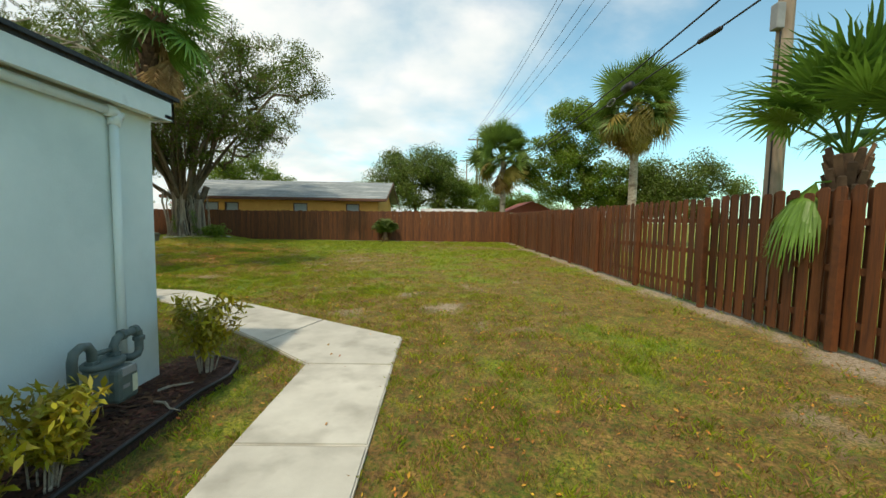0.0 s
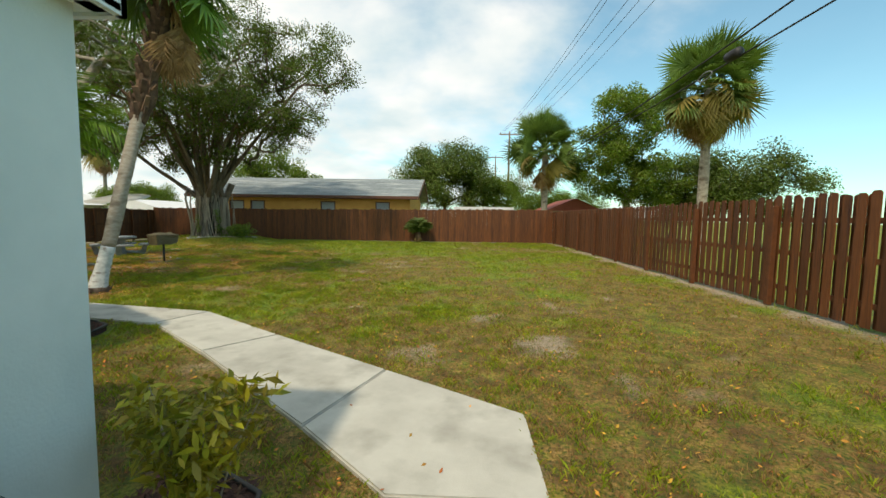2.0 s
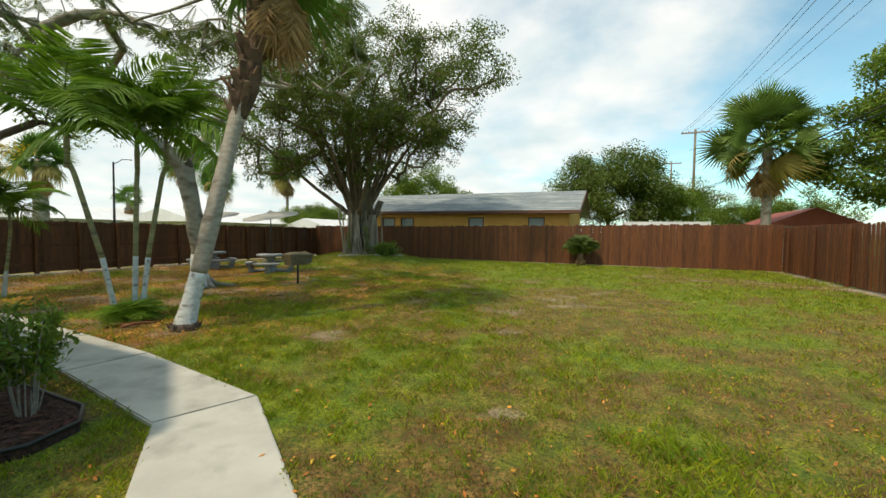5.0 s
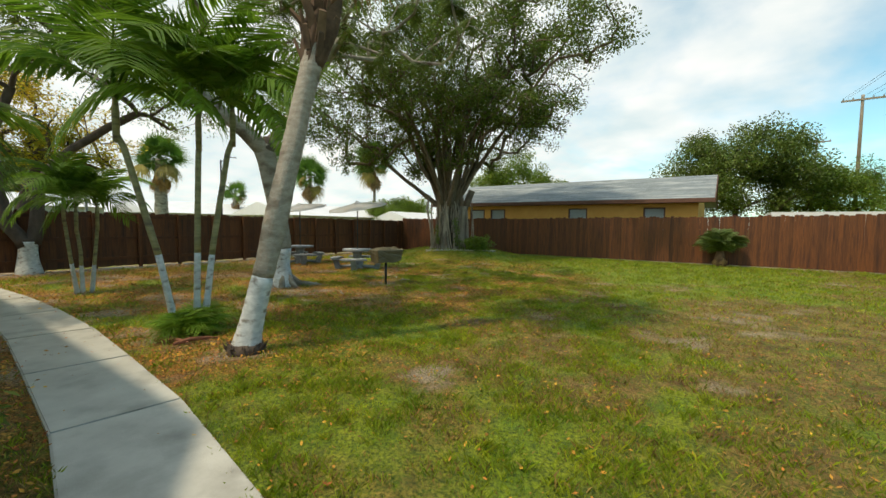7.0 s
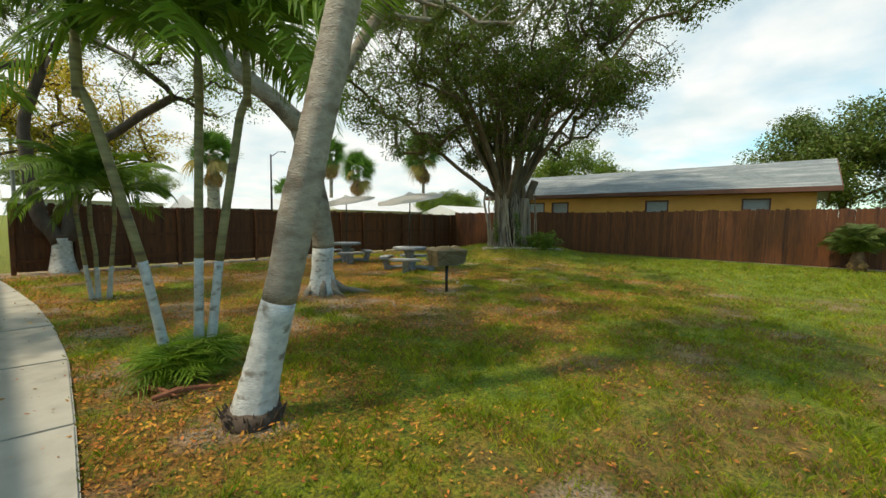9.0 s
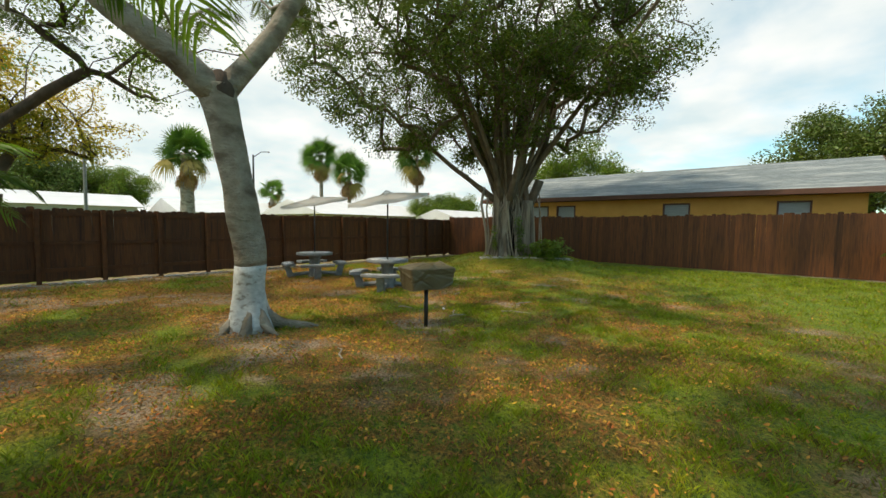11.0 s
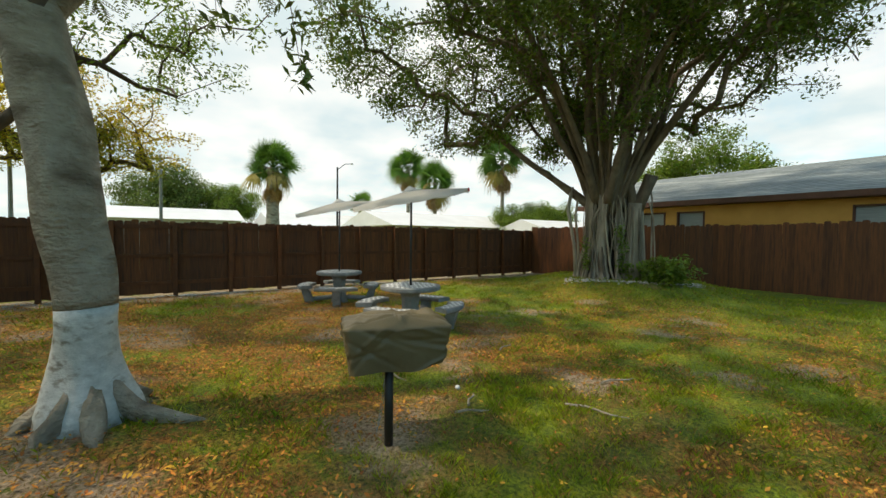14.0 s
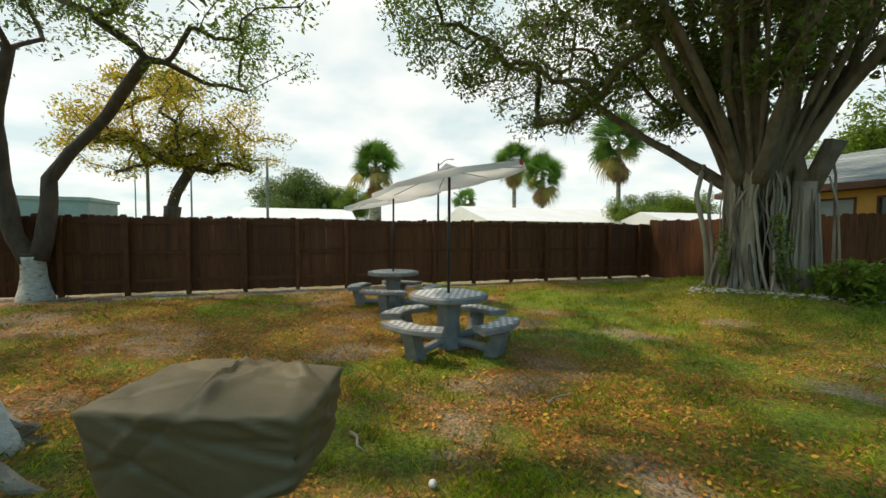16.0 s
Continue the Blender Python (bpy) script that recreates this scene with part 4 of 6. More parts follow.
BUSHY = [feather_frond(M_FEATHER, 1.0, 22, 0.26, 0.55, seed=k, rise=0.5, wide=1.2) for k in (35, 36)]
GRASSY = [feather_frond(M_FERN, 0.36, 12, 0.12, 1.0, seed=k) for k in (31, 32)]
low_tuft("fern_clump", -9.1, 9.2, "bright green fern clump at the foot of slender palms", 64, GRASSY, (1.0, 1.4), lo=35, seed=3)
low_tuft("fern_clump", -8.95, 9.0, "bright green fern clump at the foot of slender palms", 50, GRASSY, (0.9, 1.3), lo=35, seed=4)


def build_forked_tree():
    """The grey forked tree by the grill: painted foot, surface roots, spreading limbs with sparse feathery leaves."""
    o = Vector((-11.72, 12.22, 0))
    t = thing("forked_tree", pose(*o), "grey forked shade tree with whitewashed foot and sparse feathery leaves", "tree")
    pts = [Vector(p) - o for p in ((-11.72, 12.22, 0), (-11.73, 12.2, 0.85), (-11.76, 12.14, 1.6), (-11.80, 12.05, 2.2), (-11.86, 11.92, 2.8), (-11.87, 11.86, 3.2))]
    washed_trunk(t, pts, 0.195, 0.205, 0.84, M_BARK, 1.75, 26, 0.28, 0.0, 44)
    rng = random.Random(8)
    for k in range(7):
        a = radians(k * 51 + 14 + rng.uniform(-12, 12))
        L = rng.uniform(0.48, 0.62) if k != 1 else 0.95
        c, s = math.cos(a), math.sin(a)
        part("root", Geo().tube([(0.14 * c, 0.14 * s, 0.26), (0.27 * c, 0.27 * s, 0.09), (0.38 * c, 0.38 * s, 0.02), (0.75 * L * c + 0.04, 0.75 * L * s, -0.005), (L * c, L * s + 0.05, -0.06)], [0.05, 0.075, 0.062, 0.04, 0.014], 12, 0.9, seed=k), M_BARK, t, smooth=True)
    a1 = [pts[-1] + Vector(v) for v in ((0, 0.02, -0.12), (-0.02, -0.45, 0.25), (-0.12, -1.0, 0.62), (-0.35, -1.75, 1.30), (-0.6, -2.4, 2.2))]
    a2 = [pts[-1] + Vector(v) for v in ((0, 0.06, -0.1), (0.05, 0.36, 0.30), (0.12, 0.72, 0.85), (0.22, 1.15, 1.7), (0.35, 1.7, 2.6))]
    part("limb", Geo().tube(lerp_path(a1, 14), [0.185 - 0.006 * k for k in range(15)], 14, 0.15), M_BARK, t, smooth=True)
    part("limb", Geo().tube(lerp_path(a2, 14), [0.165 - 0.0055 * k for k in range(15)], 14, 0.15), M_BARK, t, smooth=True)
    part("burl", Geo().tube([pts[-1] + Vector((0.06, 0.05, -0.32)), pts[-1] + Vector((0.10, 0.05, -0.08)), pts[-1] + Vector((0.06, 0.05, 0.16))], [0.08, 0.14, 0.09], 12, 0.6), M_BARK_DARK, t, smooth=True)
    for k, (run, blobs, n) in enumerate(((a1, [((-2.2, -3.4, 6.0), (3.6, 2.8, 1.6)), ((1.2, -2.6, 6.4), (2.6, 2.4, 1.5)), ((-4.2, -1.2, 5.6), (2.2, 2.2, 1.2))], 125), (a2, [((1.6, 2.4, 7.0), (2.8, 2.6, 1.6)), ((-2.2, 2.2, 6.6), (2.8, 2.4, 1.6)), ((2.6, 0.0, 6.2), (2.2, 1.8, 1.2))], 105))):
        rs = np.random.RandomState(50 + k)
        nodes, par, tips = grow(rs, [tuple(p) for p in lerp_path(run, 6)[-3:]], blobs, n)
        part("branch", limbs_geo(nodes, par, tips, 0.011, 0.52, 1.0, 0.17), M_BARK, t, smooth=True)
        C = np.array([nodes[e] for e in tips] + [nodes[par[e]] for e in tips])
        r2 = random.Random(k)
        # feathery leaves: a midrib with small leaflets on both sides
        P = []
        for c in C:
            for _ in range(5 if k == 0 else 8):
                az, L = r2.uniform(0, 6.28), r2.uniform(0.3, 0.5)
                d = np.array([math.cos(az), math.sin(az), -0.45 - 0.5 * r2.random()])
                d /= np.linalg.norm(d)
                s = np.array([-math.sin(az), math.cos(az), 0.0])
                for j in range(9):
                    q = c + d * L * (0.15 + 0.85 * j / 8)
                    w = 0.10 * math.sin(math.pi * (0.2 + 0.7 * j / 8))
                    for sg in (-1, 1):
                        e = q + s * sg * w + d * w * 0.6
                        P.append([q, q + d * 0.018 + s * sg * w * 0.5, e, q - d * 0.016 + s * sg * w * 0.5])
        part("leaves", quads_mesh("leaves", np.array(P), M_FEATHER), M_FEATHER, t)
    # two long hanging twigs
    rs = np.random.RandomState(77)
    for bx, by, bz in ((0.75, 0.75, 3.6), (0.5, 1.35, 3.5), (0.1, 1.9, 4.0)):
        pth = [Vector((bx * 0.4, by * 0.5, bz + 1.6)), Vector((bx * 0.8, by * 0.8, bz + 0.9)), Vector((bx, by, bz)), Vector((bx * 1.1, by * 1.08, bz - 0.75))]
        g = Geo().tube(lerp_path(pth, 9), [0.008 - 0.0006 * k for k in range(10)], 4)
        part("twig", g, M_BARK_DARK, t)
        C = [tuple(p) for p in lerp_path(pth, 12)[4:]]
        part("leaves", quads_mesh("leaves", scatter_leaves(rs, C, 16, 0.16, 0.13, slim=0.3), M_FEATHER), M_FEATHER, t)


build_forked_tree()


BANYAN = Vector((-14.47, 23.02, 0.30))
ACROSS, TOWARD = Vector((0.82, 0.57, 0)), Vector((0.57, -0.82, 0))     # along and out from the stone border


def build_banyan():
    t = thing("banyan_tree", pose(*BANYAN), "old banyan fig with fused hanging roots and a wide dark crown", "tree")
    rng = random.Random(15)
    # central stem, its dark colour standing for shade behind the roots
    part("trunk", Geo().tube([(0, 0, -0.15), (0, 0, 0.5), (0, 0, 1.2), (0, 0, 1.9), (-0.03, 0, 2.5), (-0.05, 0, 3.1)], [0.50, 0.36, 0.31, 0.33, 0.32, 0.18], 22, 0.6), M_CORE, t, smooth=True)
    # the second stem, broken off into two short dark stubs
    side = ACROSS * 0.78 + TOWARD * 0.10
    part("trunk", Geo().tube([side * 1.08 + Vector((0, 0, -0.15)), side + Vector((0, 0, 0.7)), side * 0.97 + Vector((0, 0, 1.5)), side * 1.03 + Vector((0, 0, 2.1))], [0.33, 0.22, 0.20, 0.21], 16, 0.5), M_BANYAN, t, smooth=True)
    for dx, h, r in ((-0.16, 2.75, 0.10), (0.38, 2.85, 0.13)):
        part("stub", Geo().tube([side + Vector((0, 0, 1.85)), side + ACROSS * dx * 0.55 + Vector((0, 0, 2.3)), side + ACROSS * dx + Vector((0, 0, h))], [0.17, r * 1.15, r], 12, 0.6), M_LIMB, t, "dark broken stub", smooth=True)
    # thick pale roots with spread feet, then thinner ones woven between them
    for k in range(13):
        a = k * 0.483 + rng.uniform(-0.12, 0.12)
        c, sn = math.cos(a), math.sin(a)
        rb, rm, w = rng.uniform(0.66, 0.82), rng.uniform(0.40, 0.50), rng.uniform(0.055, 0.105)
        tw = rng.uniform(-0.16, 0.16)
        pth = [(rb * c, rb * sn, -0.12), (rb * 0.84 * c, rb * 0.84 * sn, 0.22), (rm * 1.08 * c - tw * 0.5 * sn, rm * 1.08 * sn + tw * 0.5 * c, 0.85), (rm * c - tw * sn, rm * sn + tw * c, 1.7), (rm * 0.98 * c - 1.6 * tw * sn, rm * 0.98 * sn + 1.6 * tw * c, 2.5)]
        part("prop_root", Geo().tube(lerp_path(pth, 18), [w * (1.0 + 0.9 * max(0, 1 - j / 4) ** 2 + 0.12 * math.sin(j * 1.3 + k)) for j in range(19)], 10, 0.7, seed=k * 3.1), M_BANYAN, t, smooth=True)
    for k in range(84):
        a = k * 2.399 + rng.uniform(-0.3, 0.3)
        c, sn = math.cos(a), math.sin(a)
        rb, rm = rng.uniform(0.52, 0.86), rng.uniform(0.42, 0.54)
        h, w, tw = rng.uniform(1.6, 2.9), rng.choice((0.012, 0.016, 0.022, 0.028, 0.036)), rng.uniform(-0.3, 0.3)
        pth = [(rb * c, rb * sn, -0.1), (rb * 0.9 * c - tw * 0.3 * sn, rb * 0.9 * sn + tw * 0.3 * c, 0.3), (rm * c - tw * 0.6 * sn, rm * sn + tw * 0.6 * c, 1.0), (rm * c - tw * sn + rng.uniform(-0.05, 0.05), rm * sn + tw * c, 0.5 + 0.5 * h), (0.94 * rm * c, 0.94 * rm * sn, h)]
        part("hanging_root", Geo().tube(lerp_path(pth, 14), [w * (1.4 - 0.05 * j) for j in range(15)], 6, 0.5, seed=k), M_BANYAN, t, smooth=True)
    for k in range(16):
        a, w = k * 2.399, rng.choice((0.014, 0.02, 0.03))
        c, sn = math.cos(a), math.sin(a)
        part("hanging_root", Geo().tube([side + Vector((0.42 * c, 0.42 * sn, -0.1)), side + Vector((0.27 * c, 0.27 * sn, 0.5)), side + Vector((0.22 * c, 0.22 * sn, 1.3)), side + Vector((0.18 * c, 0.18 * sn, 2.0))], [w * 1.5, w * 1.1, w, w * 0.8], 6, 0.5, seed=k), M_BANYAN, t, smooth=True)
    for u, v, u2, h, w in ((-0.72, 0.3, -1.0, 2.3, 0.05), (-0.66, 0.1, -0.8, 2.1, 0.035), (1.22, 0.0, 1.2, 2.6, 0.025), (1.30, 0.1, 1.24, 1.9, 0.018)):
        part("hanging_root", Geo().tube([ACROSS * u + TOWARD * v + Vector((0, 0, -0.1)), ACROSS * (0.7 * u + 0.3 * u2) + TOWARD * v + Vector((0, 0, h * 0.4)), ACROSS * u2 + TOWARD * v * 0.8 + Vector((0, 0, h * 0.85)), ACROSS * u2 * 0.9 + Vector((0, 0, h + 0.3))], [w * 1.3, w, w, w], 7, 0.3), M_BANYAN, t, smooth=True)
    blobs = [((0.5, 0.0, 9.0), (4.4, 4.0, 3.4)), ((4.2, 0.8, 9.6), (2.4, 2.4, 2.0)), ((6.7, -0.6, 8.9), (1.6, 1.6, 1.8)), ((7.4, -0.2, 8.0), (0.9, 0.9, 0.7)), ((4.6, 0.2, 6.4), (1.5, 1.5, 1.0)), ((3.6, 0.6, 5.4), (1.1, 1.1, 0.5)),
             ((-3.4, -4.3, 7.4), (3.7, 3.5, 2.4)), ((0.6, -4.2, 8.3), (3.5, 3.0, 2.4)), ((2.2, 3.6, 8.0), (3.3, 2.6, 3.1)), ((-3.2, 2.0, 7.8), (3.5, 3.3, 3.3)), ((-3.6, -2.8, 5.2), (2.4, 2.1, 1.2)), ((-1.6, -1.2, 4.5), (1.7, 1.4, 0.8)), ((-1.5, -0.9, 3.6), (1.1, 1.0, 0.5)), ((0.5, -0.9, 4.4), (1.8, 1.5, 0.8)), ((1.6, 0.4, 4.4), (1.4, 1.2, 0.6)), ((-2.6, -2.0, 4.3), (1.1, 1.0, 0.6)), ((2.6, -1.7, 6.4), (1.9, 1.8, 1.1)),
             ((0.6, -1.2, 5.8), (2.8, 2.4, 1.3)), ((3.0, 0.6, 6.2), (2.2, 2.0, 1.2)), ((0.2, -2.8, 6.2), (2.6, 2.1, 1.3)), ((-1.1, 1.9, 5.5), (3.0, 2.2, 1.3))]
    rs = np.random.RandomState(5)
    chains = []
    for k in range(38):
        az = k * 2.399 + rng.uniform(-0.25, 0.25)
        out = (0.25 + 0.75 * ((k % 8) / 7)) * 3.7
        c, sn = math.cos(az), math.sin(az)
        h = 7.2 - 0.25 * out + rng.uniform(-0.6, 0.8)
        pth = [(0.32 * c, 0.30 * sn, 1.7 + 0.5 * rng.random()), (0.46 * c + 0.07 * out * c, 0.42 * sn + 0.07 * out * sn, 2.75), (0.36 * out * c + 0.3 * c, 0.36 * out * sn + 0.3 * sn, 4.1 + rng.uniform(-0.2, 0.3)), (0.70 * out * c + rng.uniform(-0.3, 0.3), 0.70 * out * sn + rng.uniform(-0.3, 0.3), 5.6), (out * c, out * sn, h)]
        w = rng.choice((0.055, 0.065, 0.08, 0.11))
        part("limb", Geo().tube(lerp_path(pth, 16), [w - w * 0.042 * j for j in range(17)], 9, 0.35, seed=k), M_LIMB, t, smooth=True)
        chains.append([tuple(p) for p in lerp_path(pth, 8)[3:]])
    for pth, w in (([(-0.3, -0.15, 2.0), (-0.9, -0.6, 2.6), (-1.9, -1.3, 3.5), (-3.4, -2.5, 5.2)], 0.14), ([(0.3, 0.2, 2.2), (1.0, 0.4, 3.4), (2.6, 0.5, 5.4), (5.0, 0.0, 7.8)], 0.15), ([(0.3, -0.35, 2.1), (0.9, -0.8, 3.3), (1.8, -1.1, 5.0), (3.2, -0.9, 7.0)], 0.13), ([(0.0, -0.4, 2.1), (0.1, -1.1, 3.3), (0.0, -2.2, 5.0), (-0.4, -3.6, 7.0)], 0.12)):
        part("limb", Geo().tube(lerp_path(pth, 14), [w - w * 0.055 * j for j in range(15)], 12, 0.35), M_LIMB, t, smooth=True)
        chains.append([tuple(p) for p in lerp_path(pth, 8)[3:]])
    nodes, par, tips = grow(rs, None, blobs, 1150, chains)
    part("branch", limbs_geo(nodes, par, tips, 0.013, 0.5, 1.0, 0.09), M_LIMB, t, smooth=True)
    C = np.array([nodes[i] for i in tips])
    P = scatter_leaves(rs, C, 112, 0.56, 0.118, slim=0.5)
    part("crown", quads_mesh("crown", P, M_FICUS), M_FICUS, t)
    # bare fine twigs in the dark inside
    g = Geo()
    for c in C[(C[:, 2] < 8.5) & (np.hypot(C[:, 0], C[:, 1]) < 5.5)]:
        for _ in range(2):
            d = Vector(rs.normal(size=3)).normalized() * rs.uniform(0.3, 0.6)
            g.tube([Vector(c) - d, Vector(c), Vector(c) + d * 0.9 + Vector((0, 0, -0.25))], [0.012, 0.010, 0.004], 3, cap=False)
    tagged(part("twig", g, M_LIMB, t), kind="stuff")
    v = scatter_leaves(rs, [tuple(ACROSS * u + TOWARD * 0.62 + Vector((0, 0, z))) for u, z in ((0.42, 0.4), (0.45, 0.9), (0.36, 1.3), (-0.45, 0.5), (-0.5, 0.9), (0.6, 0.25), (0.95, 0.3))], 80, (0.16, 0.12, 0.3), 0.10)
    part("ivy", quads_mesh("ivy", v, M_MIDLEAF), M_MIDLEAF, t, "green ivy on the roots")


build_banyan()


def build_west_tree():
    """The dark twin-stemmed tree by the west fence with a painted foot."""
    o = Vector((-18.5, 9.14, 0))
    t = thing("twin_stem_tree", pose(*o), "dark twin-stemmed tree with whitewashed foot and thin foliage", "tree")
    washed_trunk(t, [(0, 0, 0), (0, 0, 0.5), (0, 0, 0.95)], 0.20, 0.19, 0.80, M_BARK_DARK, 1.45, 16, 0.2, 0, 12)
    runs = ([(0, -0.05, 0.75), (-0.1, -0.35, 1.35), (-0.15, -0.5, 2.3), (-0.1, -0.55, 3.6), (0.1, -0.2, 4.8)], [(0, 0.08, 0.8), (-0.05, 0.22, 1.5), (-0.1, 0.25, 2.4), (-0.15, 0.55, 2.95), (-0.2, 1.0, 3.5)])
    sets = ([((0.2, -1.8, 6.0), (2.6, 2.2, 1.8)), ((1.6, -0.4, 6.6), (1.8, 1.8, 1.5))], [((0.4, 3.0, 5.6), (2.6, 2.6, 1.4)), ((0.6, 1.2, 6.6), (2.6, 1.8, 1.8)), ((1.6, 4.6, 5.2), (1.6, 1.6, 0.8))])
    for k in range(2):
        part("stem", Geo().tube(lerp_path(runs[k], 14), [0.17 - 0.006 * j for j in range(15)], 12, 0.25), M_BARK_DARK, t, smooth=True)
        rs = np.random.RandomState(61 + k)
        nodes, par, tips = grow(rs, [tuple(p) for p in lerp_path(runs[k], 8)[-3:]], sets[k], 62)
        part("branch", limbs_geo(nodes, par, tips, 0.011, 0.55, 1.0, 0.14), M_BARK_DARK, t, smooth=True)
        C = np.array([nodes[e] for e in tips])
        part("crown", quads_mesh("crown", scatter_leaves(rs, C[rs.rand(len(C)) > 0.12], 125, 0.55, 0.105), M_MIDLEAF if k else M_FEATHER), M_FEATHER, t)


build_west_tree()

broad_tree("yellow_tree", [(-23.9, 9.9, 0), (-23.9, 9.9, 1.2), (-23.95, 9.95, 2.2)], (0.28, 0.24), [((-24.2, 10.0, 5.3), (2.2, 2.5, 1.6)), ((-24.3, 9.2, 4.4), (2.0, 2.7, 1.2)), ((-24.0, 11.6, 4.2), (1.6, 2.1, 1.0)), ((-24.2, 9.6, 6.3), (1.4, 1.5, 0.7))], 190, 110, 0.46, 0.115, M_YELLOWLEAF, M_BARK_DARK,
           "yellow-leaved spreading tree behind the wooden fence", 31, 0.016, 0.52, 1.0, 0.16, bare=0.12, second=M_OLIVE)
broad_tree("back_tree", [(-18.0, 40.0, 0), (-18.0, 40.0, 2.0)], (0.2, 0.16), [((-18.4, 39.4, 5.8), (3.4, 2.6, 2.2)), ((-20.5, 39.6, 5.0), (2.6, 2.2, 1.9)), ((-16.2, 39.6, 4.9), (1.8, 1.6, 1.3))], 120, 150, 0.8, 0.2, M_MIDLEAF, M_BARK, "leafy green tree behind the ochre house", 32)
FAR = [("round_tree", (-2.6, 46.5), 5.4, 10.6, M_DARKLEAF, 33, "round dense dark green tree beyond the back fence"),
       ("low_tree", (2.6, 47.0), 3.8, 7.6, M_MIDLEAF, 34, "leafy green tree beyond the back fence"),
       ("low_tree", (9.4, 39.5), 2.8, 4.9, M_MIDLEAF, 45, "leafy green tree beyond the back fence"),
       ("low_tree", (6.8, 41.0), 2.6, 4.8, M_MIDLEAF, 35, "leafy green tree beyond the back fence"),
       ("low_tree", (16.4, 28.0), 3.9, 6.9, M_DARKLEAF, 37, "spreading olive green tree beyond the side fence"),
       ("low_tree", (13.4, 29.5), 2.6, 5.2, M_DARKLEAF, 38, "spreading olive green tree beyond the side fence"),
       ("low_tree", (-54.8, 13.4), 5.2, 8.6, M_DARKLEAF, 39, "dense green tree far beyond the west fence"),
       ("low_tree", (-53.5, 18.2), 3.4, 7.0, M_MIDLEAF, 40, "dense green tree far beyond the west fence"),
       ("low_tree", (-27.0, 32.0), 2.4, 3.9, M_MIDLEAF, 41, "bright green tree beyond the fence corner"),
       ("low_tree", (-31.0, 40.0), 3.0, 4.8, M_MIDLEAF, 42, "bright green tree beyond the fence corner"),
       ("low_tree", (-40.0, 46.0), 3.5, 4.6, M_DARKLEAF, 43, "green tree far beyond the fence corner"),
       ("low_tree", (-12.0, 70.0), 5.0, 8.2, M_MIDLEAF, 44, "green treetop showing over the house roof")]
for nm, (fx, fy), r, top, leaf, seed, lab in FAR:
    broad_tree(nm, [(fx, fy, 0), (fx, fy, top * 0.3)], (0.22, 0.18), [((fx, fy, top - r * 0.62), (r * 0.8, r * 0.8, r * 0.5)), ((fx + r * 0.3, fy - r * 0.25, top * 0.5), (r * 0.75, r * 0.7, top * 0.3)), ((fx - r * 0.35, fy + 0.1 * r, top * 0.55), (r * 0.68, r * 0.7, top * 0.3))],
               int(60 + 14 * r), 300, 0.23 * r, 0.034 * r, leaf, M_BARK_DARK, lab, seed, 0.02, slim=0.6)
broad_tree("tall_tree", [(10.6, 29.5, 0), (10.4, 29.3, 1.5), (10.0, 29.0, 3.0)], (0.3, 0.24), [((9.6, 28.6, 8.0), (2.4, 2.2, 2.4)), ((8.4, 28.8, 5.2), (2.9, 2.4, 2.2)), ((11.0, 28.5, 4.2), (3.0, 2.2, 1.8)), ((10.6, 28.8, 9.0), (1.5, 1.5, 1.0))], 150, 240, 0.72, 0.15, M_MIDLEAF, M_BARK,
           "tall light green broadleaf tree behind the side fence", 36, slim=0.6)


def sabal_palm(x, y, trunk_h, crown_z, n, size, label, seed, r=0.17, dead=14, yellow=10, live=None):
    t = thing("cabbage_palm", pose(x, y, 0), label, "palm tree")
    part("trunk", Geo().tube(lerp_path([(0, 0, -0.1), (0.05, 0, crown_z * 0.5), (0, 0, crown_z)], 20), [r * (1.1 - 0.012 * k) for k in range(21)], 12, 0.12), M_BARK, t, smooth=True)
    rng = random.Random(seed)
    crown_of(t, live or FAN_SABAL, (0, 0, crown_z), n, seed, -38, 86, (size * 0.8, size * 1.25), 0.0, 80)
    for k in range(yellow):
        part("frond", rng.choice(FAN_YELLOW), None, t, at=pose(0, 0, crown_z - 0.2, 0, 0, k * 137.5) @ pose(0, 0, 0, rng.uniform(-60, 60), 30 + rng.uniform(-25, 28), 0) @ Matrix.Scale(size * rng.uniform(0.85, 1.2), 4))
    for k in range(dead):
        part("dead_frond", rng.choice(FAN_DEAD), None, t, at=pose(0, 0, crown_z - 0.5 - 0.4 * rng.random(), 0, 0, k * 137.5 + 40) @ pose(0, 0, 0, rng.uniform(-15, 15), 66 + rng.uniform(-12, 14), 0) @ Matrix.Scale(size * rng.uniform(0.9, 1.2), 4))
    return t


sabal_palm(9.85, 20.4, 5.0, 7.3, 64, 1.25, "tall cabbage palm with yellowing lower fronds behind the fence", 1, 0.21, 34, 26)
sabal_palm(4.5, 28.3, 4.0, 5.9, 60, 1.40, "cabbage palm with a full green crown behind the fence", 2, 0.2, 10, 6)
sabal_palm(-35.2, 18.3, 5, 5.7, 34, 1.15, "fan palm with a thick dead skirt beyond the fence", 3, 0.40, 44, 4, FAN)
sabal_palm(-43.0, 32.7, 5, 8.2, 34, 1.4, "slim fan palm beyond the white roofs", 4, 0.2, 26, 3, FAN)
sabal_palm(-39.0, 33.3, 5, 6.4, 34, 1.35, "slim fan palm beyond the white roofs", 5, 0.2, 26, 3, FAN)
sabal_palm(-27.7, 31.3, 4, 6.7, 34, 1.25, "fan palm with hanging dead fronds beside the banyan", 6, 0.13, 22, 3, FAN)
